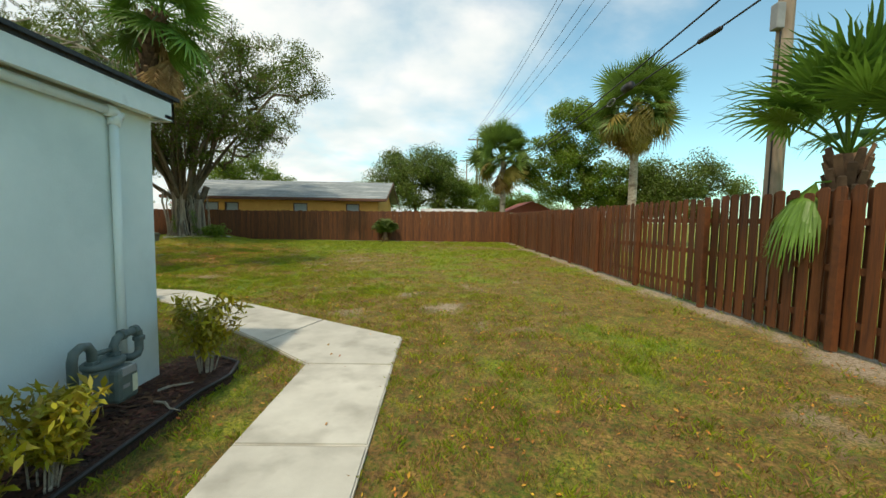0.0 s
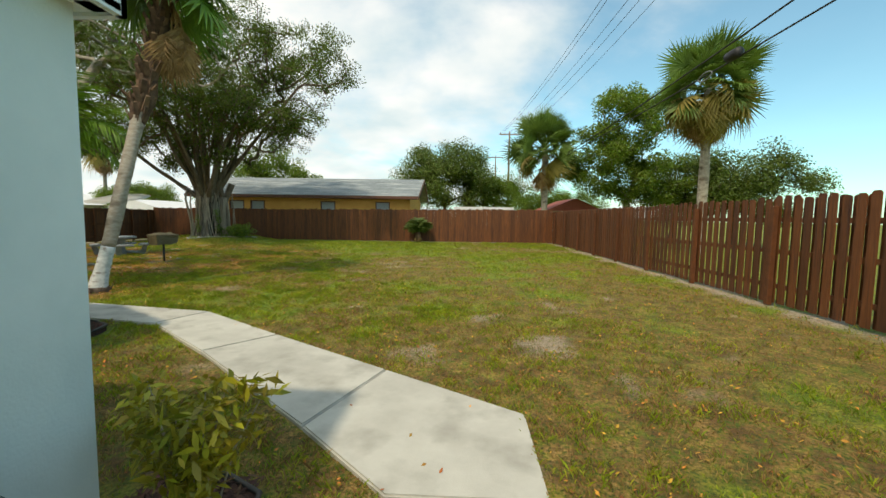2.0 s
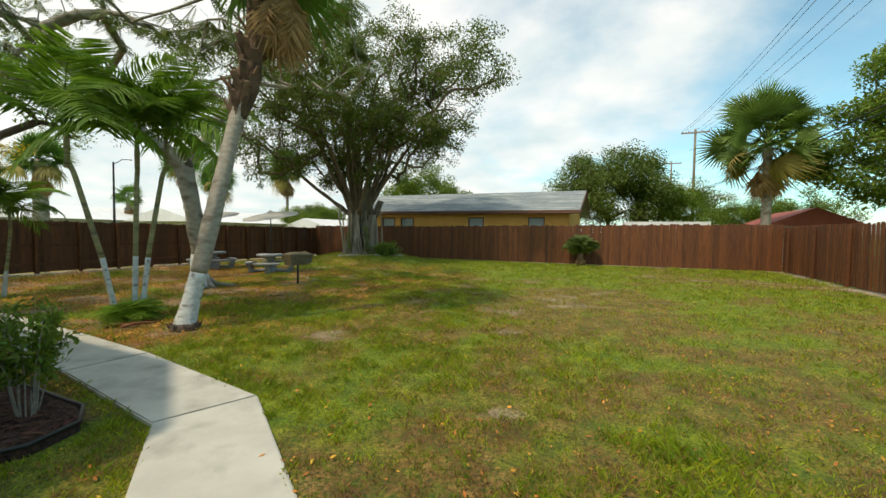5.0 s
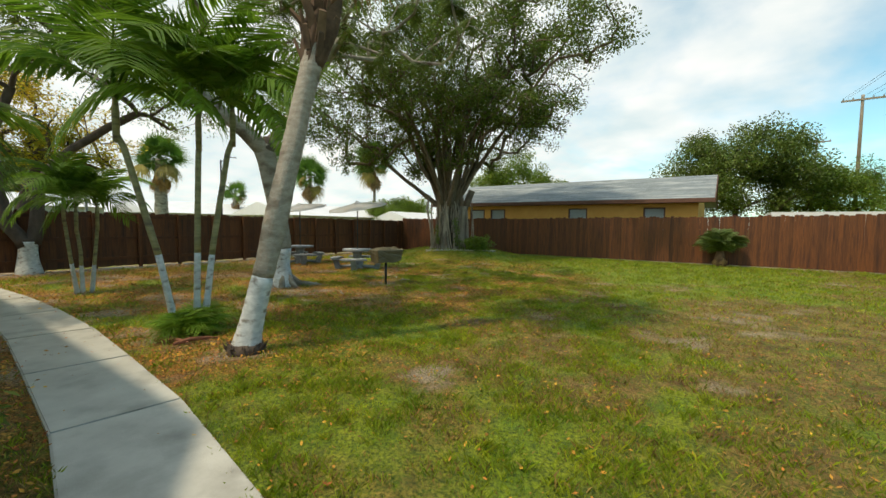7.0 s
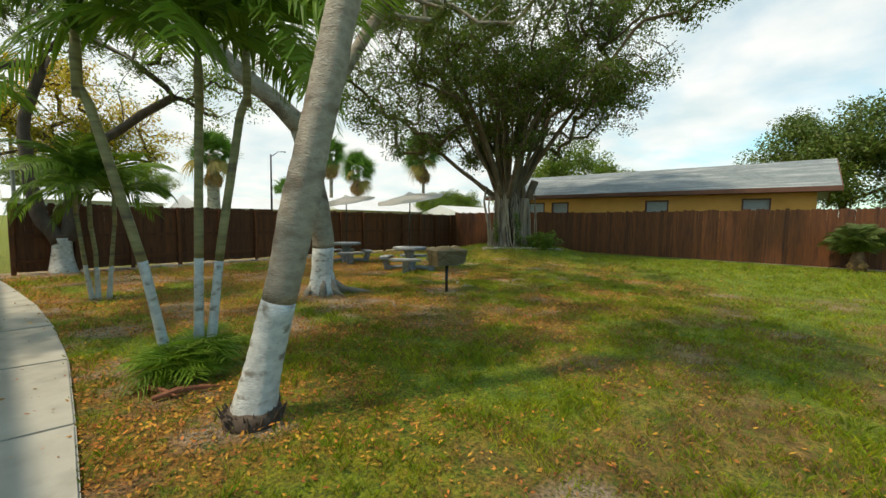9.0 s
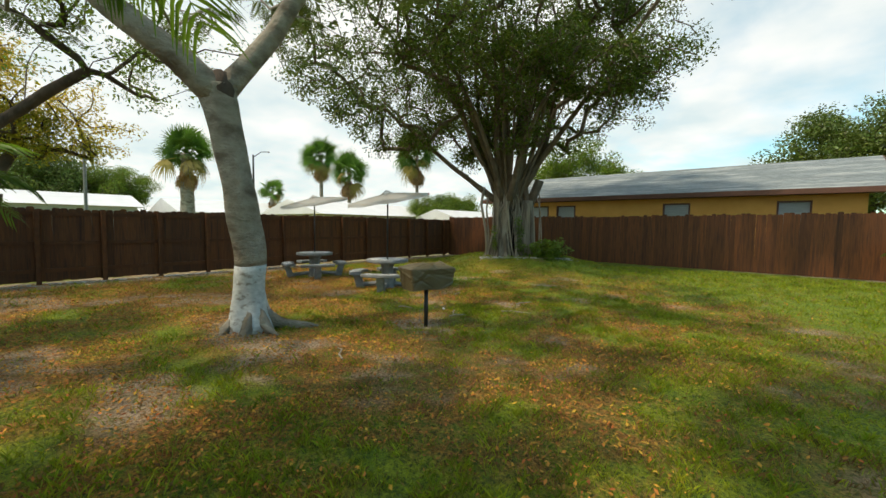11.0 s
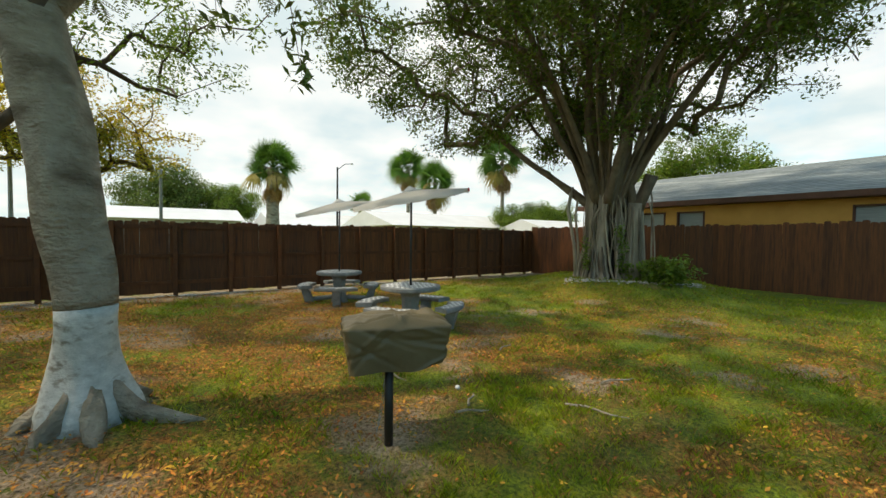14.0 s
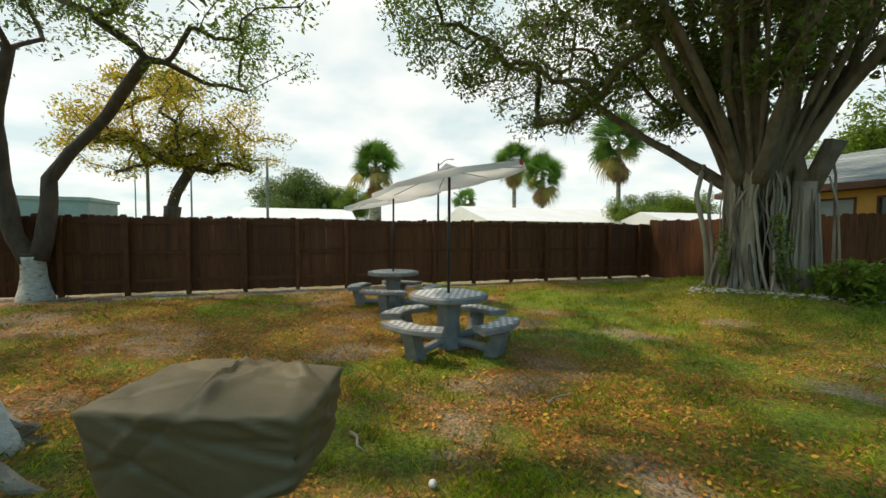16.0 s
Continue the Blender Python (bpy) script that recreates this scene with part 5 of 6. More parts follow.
sabal_palm(-44.0, 28.0, 3, 4.4, 22, 0.95, "short fan palm beyond the white roofs", 7, 0.2, 6, 2, FAN)


def build_near_palm():
    """The young fan palm behind the east fence, one frond hanging over the boards."""
    t = thing("young_fan_palm", pose(5.42, 5.3, 0), "bright green young fan palm leaning over the fence", "palm tree")
    part("trunk", Geo().tube(lerp_path([(0, 0, -0.1), (0, 0, 1.2), (0, 0, 2.45)], 12), [0.17 - 0.003 * k for k in range(13)], 12, 0.25), M_BOOT, t, smooth=True)
    for k in range(34):
        a = k * 137.5
        part("boot", NEAR_BOOT, None, t, at=pose(-0.16 * math.sin(radians(a)), 0.16 * math.cos(radians(a)), 1.5 + 0.022 * k, 14, 0, a) @ Matrix.Scale(1.7, 4))
    rng = random.Random(5)
    for az, el, sc in ((178, 40, 1.02), (196, 52, 0.98), (160, 34, 0.95), (215, 62, 1.05), (250, 66, 1.1), (280, 74, 1.15), (120, 70, 1.1), (300, 50, 1.05), (20, 60, 1.1), (70, 55, 1.0), (330, 78, 1.15), (235, 40, 0.95), (150, 80, 1.15), (350, 30, 1.0), (45, 25, 1.0), (265, 28, 0.9)):
        part("frond", rng.choice(FAN_YOUNG), None, t, at=pose(0, 0, 2.42, 0, 0, az) @ pose(0, 0, 0, rng.uniform(-18, 18), -el, 0) @ Matrix.Scale(sc, 4))
    part("frond", fan_frond(M_PALMLEAF, 0.42, 0.82, 30, 0.5, 80, 0.95, seed=12), None, t, "bent frond hanging over the fence", at=pose(0, 0.0, 2.05, 0, 0, 182))


build_near_palm()


def build_shrubs():
    # the palm-like bush by the back fence
    t = thing("palm_bush", pose(-3.4, 25.95, 0), "untidy grey-green palm bush in front of the back fence", "shrub")
    part("stump", Geo().tube([(0, 0, -0.05), (0.02, 0, 0.3), (0, 0, 0.6)], [0.22, 0.18, 0.12], 12, 0.4), M_BOOT, t, smooth=True)
    crown_of(t, BUSHY, (0, 0, 0.45), 60, 14, 28, 89, (0.75, 1.2), 0.0, 40)
    for k in range(10):
        part("dead_frond", FAN_DEAD[k % 2], None, t, at=pose(0, 0, 0.55, 0, 0, k * 137.5) @ pose(0, 0, 0, 0, 58, 0) @ Matrix.Scale(0.5, 4))
    rs = np.random.RandomState(91)
    s = thing("shrub", pose(-12.62, 22.85, 0.2), "low bright green shrub beside the banyan", "shrub")
    C = rs.normal(size=(60, 3)) * [0.28, 0.24, 0.15] + [0, 0, 0.34]
    part("crown", quads_mesh("crown", scatter_leaves(rs, C, 34, 0.22, 0.13), M_MIDLEAF), M_MIDLEAF, s)
    g = Geo()
    for k in range(14):
        a = k * 2.4
        g.tube([(0.05 * math.cos(a), 0.05 * math.sin(a), -0.03), (0.25 * math.cos(a), 0.2 * math.sin(a), 0.45)], [0.012, 0.005], 4)
    part("stem", g, M_BARK, s)
    # crotons in the mulch beds by the building
    for x, y, h, w, seed in ((-2.12, 3.62, 0.72, 0.33, 1), (-2.05, 2.02, 0.50, 0.26, 2), (-2.12, 1.62, 0.55, 0.24, 3), (-5.95, 6.72, 0.85, 0.30, 4), (-6.7, 6.65, 0.95, 0.32, 5), (-7.6, 6.7, 0.8, 0.3, 6)):
        c = thing("croton_shrub", pose(x, y, 0.06), "leggy croton shrub with yellow-green leaves in mulch", "shrub", "crotons by the wall")
        g, tips = Geo(), []
        for k in range(15):
            a, r = rs.rand() * 6.28, w * (0.35 + 0.65 * rs.rand())
            top = Vector((r * math.cos(a), r * math.sin(a), h * (0.62 + 0.38 * rs.rand())))
            g.tube([(0.05 * math.cos(a), 0.05 * math.sin(a), -0.08), top * 0.5 + Vector((0.01, 0, 0.03)), top], [0.0065, 0.005, 0.003], 5)
            tips += [tuple(top), tuple(top * 0.86), tuple(top * 0.7), tuple(top * 0.52)]
        part("stem", g, M_BARK, c)
        L = M_CROTON if seed < 4 else M_MIDLEAF
        part("leaves", quads_mesh("leaves", scatter_leaves(rs, np.array(tips), 19, 0.11, 0.085, 0.8, 0.30), L), L, c)
    # clumps of orange flowers far behind the banyan
    f = thing("flowering_tree", pose(-19.5, 31.5, 0), "small flowering tree with orange-red blossom", "tree")
    part("trunk", Geo().tube([(0, 0, -0.1), (0, 0, 1.8)], [0.1, 0.06], 8, 0.1), M_BARK, f)
    C = rs.normal(size=(26, 3)) * [0.9, 0.7, 0.5] + [0, 0, 2.7]
    part("crown", quads_mesh("crown", scatter_leaves(rs, C, 50, 0.4, 0.16), M_MIDLEAF), M_MIDLEAF, f)
    part("blossom", quads_mesh("blossom", scatter_leaves(rs, C[:9] + [0, 0, 0.2], 26, 0.25, 0.13, 0.5, 0.8), M_FLOWER), M_FLOWER, f, "orange-red blossom")


build_shrubs()


# ---- by the building ----
def build_wall_fittings():
    # white rain pipe: a run under the eaves and a drop to the ground
    d = thing("downpipe", pose(-2.46, 3.11, 0), "white painted rain pipe on the stucco wall", "pipe")
    part("pipe", Geo().tube([(0, 0, 2.21), (0, 0, 1.2), (0, 0, 0.05)], 0.030, 14), M_STUCCO, d, smooth=True)
    part("run", Geo().tube([(0, -0.02, 2.265), (0, -2.0, 2.285), (0, -11.6, 2.30)], 0.030, 14), M_TRIM, d, smooth=True)
    part("elbow", Geo().tube([(0, -0.07, 2.265), (0, 0.0, 2.262), (0, 0.02, 2.24), (0, 0, 2.16)], [0.042, 0.046, 0.046, 0.042], 14), M_TRIM, d, smooth=True)
    part("cap", Geo().tube([(0, 0.0, 2.25), (0, 0.075, 2.25)], [0.036, 0.034], 14), M_TRIM, d, smooth=True)
    # gas meter
    m = thing("gas_meter", pose(-2.29, 2.72, 0), "grey painted gas meter with looped pipes on the wall", "gas meter")
    part("body", Geo().lathe([(0.075, 0.20), (0.105, 0.225), (0.115, 0.30), (0.115, 0.44), (0.10, 0.475), (0.06, 0.49)], 22, Matrix.Diagonal((0.85, 1.12, 1, 1))), M_METER, m, smooth=True)
    part("front_case", bevelled_box(0.10, 0.19, 0.24, 0.03, 0.20), M_METER, m, at=pose(0.10, 0.03, 0))
    part("index_window", bevelled_box(0.02, 0.13, 0.06, 0.006, 0.385), M_GREYBOX, m, "grey index plate", at=pose(0.145, 0.03, 0))
    part("sticker", Geo().box(0.1505, 0.153, 0.055, 0.10, 0.25, 0.37), M_STICKER, m, "pale paper sticker")
    part("badge", Geo().box(0.1505, 0.153, -0.03, 0.03, 0.30, 0.325), M_TILEG, m)
    part("flange", Geo().lathe([(0.13, 0.455), (0.135, 0.465), (0.135, 0.485), (0.12, 0.495)], 22, Matrix.Diagonal((0.8, 1.1, 1, 1))), M_METER, m, smooth=True)

    def bend(pts, r=0.029):
        return Geo().tube(pts, r, 12)

    part("outlet_pipe", bend([(0, 0.09, 0.48), (0, 0.09, 0.56), (0, 0.12, 0.605), (0, 0.17, 0.62), (0, 0.29, 0.62), (0, 0.325, 0.60), (0, 0.33, 0.56), (0, 0.33, 0.46), (0, 0.31, 0.43), (0, 0.25, 0.425), (-0.06, 0.235, 0.425), (-0.19, 0.235, 0.425)]), M_METER, m, smooth=True)
    part("inlet_pipe", bend([(0, -0.09, 0.48), (0, -0.09, 0.58), (0, -0.12, 0.625), (0, -0.17, 0.635), (0, -0.22, 0.61), (0, -0.235, 0.56), (0, -0.235, 0.40)]), M_METER, m, smooth=True)
    part("regulator", Geo().lathe([(0.05, -0.03), (0.095, -0.025), (0.10, 0.0), (0.095, 0.025), (0.05, 0.03)], 22, pose(0, -0.30, 0.33, 0, 90, 0)), M_METER, m, smooth=True)
    part("riser", bend([(0, -0.235, 0.42), (0, -0.24, 0.2), (0, -0.24, 0.0)], 0.027), M_METER, m, smooth=True)
    part("cross_bar", bend([(0, -0.10, 0.555), (0, 0.09, 0.545)], 0.017), M_METER, m, smooth=True)
    for y, z, ax in ((0.17, 0.62, 0), (0.29, 0.62, 0), (0.09, 0.50, 90), (-0.09, 0.50, 90), (0.33, 0.55, 90)):
        p = Matrix.Translation((0, y, z)) @ pose(0, 0, 0, 90 - ax, 0, 0)
        part("coupling", Geo().lathe([(0.036, -0.018), (0.041, -0.014), (0.041, 0.014), (0.036, 0.018)], 8, p), M_METER, m)


build_wall_fittings()


def build_beds():
    rs = np.random.RandomState(44)
    beds = ([(-2.495, -4.0), (-1.98, -4.0), (-1.93, 1.2), (-1.93, 3.2), (-1.86, 3.55), (-1.95, 3.88), (-2.2, 4.02), (-2.5, 3.98), (-2.62, 3.565), (-2.495, 3.565)],
            [(-14.0, 6.205), (-5.495, 6.205), (-5.35, 6.5), (-5.45, 6.82), (-5.75, 6.98), (-6.6, 6.99), (-9.0, 6.97), (-14.0, 6.97)])
    for k, o in enumerate(beds):
        tagged(part("mulch_bed", Geo().prism(o, -0.05, 0.055), M_MULCH), "dark bark mulch bed along the building wall", "ground", kind="structure")
        edge = o[1:8] if k == 0 else o[1:]
        e = thing("bed_edging", pose(0, 0, 0), "black plastic edging round the mulch bed", "edging", "bed edgings")
        part("strip", Geo().tube([(x, y, 0.06) for x, y in edge], 0.017, 7), M_BLACK, e, smooth=True)
        n = 3800
        lo, hi = np.min(o, 0), np.max(o, 0)
        P = []
        while len(P) < n:
            x, y = lo + rs.rand(2) * (hi - lo)
            if k == 0 and (x > -1.99 or (x < -2.47 and y < 3.6)) or k == 1 and (y > 6.93 or x > -5.42):
                continue
            a, L, w = rs.rand() * 6.28, 0.02 + 0.05 * rs.rand(), 0.006 + 0.01 * rs.rand()
            c, s, z = math.cos(a) * L, math.sin(a) * L, 0.058 + 0.012 * rs.rand()
            t = (rs.rand() - 0.5) * 0.02
            P.append([(x - c, y - s, z - t), (x - s * w / L, y + c * w / L, z), (x + c, y + s, z + t), (x + s * w / L, y - c * w / L, z + 0.004)])
        tagged(part("mulch_chips", quads_mesh("mulch_chips", np.array(P), M_CHIP), M_CHIP), "loose brown bark chips on the mulch bed", "mulch", kind="stuff")


build_beds()


# ---- picnic corner ----
def arc_bench(g, r0, r1, a0, a1, z0, z1, n=14, edge=0.012):
    """A curved slab between two radii with a softened rim."""
    prof = [(r0 + edge, z0), (r1 - edge, z0), (r1, z0 + edge), (r1, z1 - edge), (r1 - edge, z1), (r0 + edge, z1), (r0, z1 - edge), (r0, z0 + edge)]
    m = len(prof)
    v = [(r * math.cos(a), r * math.sin(a), z) for k in range(n + 1) for a in [a0 + (a1 - a0) * k / n] for r, z in prof]
    f = [(k * m + j, k * m + (j + 1) % m, (k + 1) * m + (j + 1) % m, (k + 1) * m + j) for k in range(n) for j in range(m)]
    g.add(v, f + [tuple(range(m - 1, -1, -1)), tuple(range(n * m, n * m + m))])
    return g


def tile_grid(parent, inside, z, size=0.052):
    """Chequered square tiles set into a top: white and grey in turn."""
    for col, mat in ((0, M_TILEW), (1, M_TILEG)):
        g = Geo()
        for i in range(-20, 21):
            for j in range(-20, 21):
                if (i + j) % 2 != col:
                    continue
                x, y = i * size, j * size
                if inside(x, y):
                    h = size * 0.47
                    g.box(x - h, x + h, y - h, y + h, z - 0.004, z + 0.003)
        tagged(part("tile", g, mat, parent), kind="stuff")


def build_table(x, y, turn):
    t = thing("picnic_table", pose(x, y, 0, 0, 0, turn), "round grey concrete picnic table with chequered tile benches", "picnic table", "picnic tables")
    top = part("tabletop", Geo().lathe([(0.44, 0.575), (0.475, 0.585), (0.48, 0.60), (0.48, 0.635), (0.468, 0.647)], 40), M_TABLE, t)
    tile_grid(top, lambda a, b: 0.05 < math.hypot(a, b) < 0.40, 0.647)
    part("pedestal", Geo().lathe([(0.20, -0.03), (0.17, 0.06), (0.135, 0.30), (0.145, 0.48), (0.20, 0.576)], 8), M_TABLE, t)
    for k in range(4):
        a = k * math.pi / 2 + 0.3
        b = part("bench", arc_bench(Geo(), 0.60, 0.86, a - 0.52, a + 0.52, 0.31, 0.375), M_TABLE, t)
        tile_grid(b, lambda u, v, a=a: 0.63 < math.hypot(u, v) < 0.83 and abs((math.atan2(v, u) - a + math.pi) % (2 * math.pi) - math.pi) < 0.46, 0.375)
        c, s = math.cos(a), math.sin(a)
        leg = Geo()
        prof = [(0.52, -0.03), (0.70, -0.03), (0.80, 0.312), (0.66, 0.312)]
        n = (-s * 0.075, c * 0.075)
        leg.add([(r * c + q * n[0], r * s + q * n[1], z) for q in (-1, 1) for r, z in prof], [(3, 2, 1, 0), (4, 5, 6, 7), (0, 1, 5, 4), (1, 2, 6, 5), (2, 3, 7, 6), (3, 0, 4, 7)])
        part("leg", leg, M_TABLE, t)
        part("strut", Geo().tube([(0.14 * c, 0.14 * s, 0.09), (0.62 * c, 0.62 * s, 0.05)], 0.05, 8), M_TABLE, t)
    return t


def build_umbrella(x, y, tilt_to, r=0.93, seed=0):
    """A parasol whose canopy leans over its pole; tilt_to is the heading that its low side faces."""
    u = thing("parasol", pose(x, y, 0.655), "white canvas parasol tilted over the picnic table", "parasol", "parasols")
    part("pole", Geo().tube([(0, 0, -0.58), (0, 0, 0.6), (0, 0, 1.40)], 0.018, 10), M_BLACK, u, "dark metal pole", smooth=True)
    tilt = pose(0, 0, 1.38, 0, 0, tilt_to) @ pose(0, 0, 0, 0, 11.5, 0)
    g, rng = Geo(), random.Random(seed)
    rings = ((0.0, 0.12), (0.25, 0.098), (0.5, 0.066), (0.75, 0.032), (1.0, 0.0), (1.005, -0.055))
    n = 32
    pts = []
    for rr, z in rings:
        for k in range(n):
            a = 2 * math.pi * k / n
            sag = 1 - 0.045 * rr * abs(math.sin(4 * a))
            pts.append(tilt @ Vector((r * rr * sag * math.cos(a), r * rr * sag * math.sin(a), z - 0.02 * rr * abs(math.sin(4 * a)) + rng.uniform(-0.004, 0.004))))
    g.add(pts, [(i * n + k, i * n + (k + 1) % n, (i + 1) * n + (k + 1) % n, (i + 1) * n + k) for i in range(len(rings) - 1) for k in range(n)])
    canopy = part("canopy", g, M_CANVAS, u, smooth=True)
    for k in range(8):
        a = 2 * math.pi * k / 8
        part("rib", Geo().tube([tilt @ Vector((0, 0, 0.10)), tilt @ Vector((r * 0.5 * math.cos(a), r * 0.5 * math.sin(a), 0.05)), tilt @ Vector((r * 0.99 * math.cos(a), r * 0.99 * math.sin(a), -0.014))], 0.006, 5), M_GREYBOX, u)
    part("vent", Geo().tube([tilt @ Vector((0, 0, 0.10)), tilt @ Vector((0, 0, 0.135)), tilt @ Vector((0, 0, 0.19))], [0.16, 0.10, 0.012], 14), M_CANVAS, canopy, smooth=True)
    part("tag", Geo().box(-0.035, 0.035, -0.004, 0.004, -0.05, 0.005, tilt @ pose(-0.72 * r, 0.70 * r, -0.005, 0, 0, 44)), M_RED, canopy, "red cloth tag")


build_table(-13.2, 15.92, 20)
build_table(-16.1, 15.80, 48)
build_umbrella(-13.2, 15.92, -100, 0.95, 1)
build_umbrella(-16.1, 15.80, -95, 0.93, 2)


def build_grill():
    o = (-10.1, 13.97, 0)
    g = thing("grill", pose(*o, 0, 0, 69), "park grill on a black post under an olive vinyl cover", "grill")
    part("post", Geo().tube([(0, 0, -0.15), (0, 0, 0.2), (0, 0, 0.60)], 0.030, 14), M_BLACK, g, "black steel post", smooth=True)
    part("firebox", Geo().box(-0.24, 0.24, -0.10, 0.16, 0.60, 0.78), M_BLACK, g)
    # the slack cover: rounded box sections with creases
    bm = bmesh.new()
    nu, nv = 150, 40
    rows = []

    fold_rng = random.Random(3)
    folds = [(fold_rng.uniform(0, 2.3), fold_rng.uniform(0.5, 0.9), fold_rng.uniform(-0.75, 0.75), fold_rng.uniform(0.10, 0.40), fold_rng.uniform(0.008, 0.02), fold_rng.choice((-0.011, 0.010, 0.014))) for _ in range(46)]
    ridges = [(fold_rng.uniform(-0.3, 0.3), fold_rng.uniform(-0.2, 0.2), fold_rng.uniform(0, 3.1), fold_rng.uniform(0.08, 0.28), fold_rng.uniform(0.010, 0.028), fold_rng.choice((-0.012, 0.014, 0.02))) for _ in range(16)]

    def pleat(u, v, lines):
        """Sum of straight soft folds, each a short line with a width and a depth."""
        total = 0.0
        for u0, v0, ang, half, wide, deep in lines:
            du, dv = u - u0, v - v0
            along, off = du * math.cos(ang) + dv * math.sin(ang), -du * math.sin(ang) + dv * math.cos(ang)
            total += deep * math.exp(-(off / wide) ** 2) * math.exp(-(along / half) ** 4)
        return total

    for j in range(nv):
        s = j / (nv - 1)
        if s < 0.62:
            z, ax, ay = 0.545 + 0.285 * s / 0.62, 0.315 + 0.045 * s / 0.62, 0.20 + 0.035 * s / 0.62
        else:
            u = (s - 0.62) / 0.38
            z, ax, ay = 0.83 + 0.045 * math.sin(u * math.pi / 2) ** 0.8, 0.36 * (1 - u * 0.97), 0.235 * (1 - u * 0.97)
        row = []
        for i in range(nu):
            # even steps round a rectangle with rounded corners
            v = (i / nu * 4 * (ax + ay)) % (4 * (ax + ay))
            if v < 2 * ax:
                x, y, nrm = -ax + v, -ay, (0, -1)
            elif v < 2 * ax + 2 * ay:
                x, y, nrm = ax, -ay + (v - 2 * ax), (1, 0)
            elif v < 4 * ax + 2 * ay:
                x, y, nrm = ax - (v - 2 * ax - 2 * ay), ay, (0, 1)
            else:
                x, y, nrm = -ax, ay - (v - 4 * ax - 2 * ay), (-1, 0)
            rr = min(0.035, ax * 0.5, ay * 0.5)
            cx, cy = max(-ax + rr, min(ax - rr, x)), max(-ay + rr, min(ay - rr, y))
            d = Vector((x - cx, y - cy, 0))
            if d.length > rr > 0 and abs(x) > ax - rr and abs(y) > ay - rr:
                d = d.normalized() * rr
            x, y = cx + d.x, cy + d.y
            p = Vector((x, y, z))
            fold = 0.007 * noise.noise(p * 5) + pleat(v, z, folds) + 0.0015 * noise.noise(p * 25)
            top = max(0.0, (s - 0.55) / 0.45)
            lift = min(1.0, top * 2.2) * (0.012 * noise.noise(Vector((x * 4, y * 5, 2.0))) + pleat(x, y, ridges)) + 0.02 * top * (x < 0)
            hem = max(0.0, 1 - s / 0.16) * (0.020 * noise.noise(Vector((x * 5, y * 5, 8.0))) + 0.20 * max(0.0, x - 0.1) - 0.012)
            n = Vector((*nrm, 0))
            row.append(bm.verts.new(p + n * fold * (1 - min(1.0, 1.6 * top)) + Vector((0, 0, lift + hem))))
        rows.append(row)
    for j in range(len(rows) - 1):
        for i in range(nu):
            bm.faces.new((rows[j][i], rows[j][(i + 1) % nu], rows[j + 1][(i + 1) % nu], rows[j + 1][i]))
    bm.faces.new(rows[-1])
    bmesh.ops.transform(bm, matrix=pose(0.045, 0.085, 0, 0, 0, 2), verts=bm.verts)
    part("cover", bm, M_COVER, g, "creased olive vinyl cover", smooth=True)
    ch = Geo()
    for k in range(14):
        u = k / 13
        ch.tube([(-0.03 - 0.05 * math.sin(math.pi * u), 0.10 * u, 0.06 + 0.28 * (2 * u - 1) ** 2), (-0.03 - 0.05 * math.sin(math.pi * (u + 0.06)), 0.10 * (u + 0.06), 0.06 + 0.28 * (2 * (u + 0.06) - 1) ** 2)], 0.004, 4)
    part("chain", ch, M_GREYBOX, g, "thin hanging chain")


build_grill()


# ---- utility lines ----
def hang(a, b, sag, n=24):
    a, b = Vector(a), Vector(b)
    return [a.lerp(b, k / n) - Vector((0, 0, 4 * sag * (k / n) * (1 - k / n))) for k in range(n + 1)]


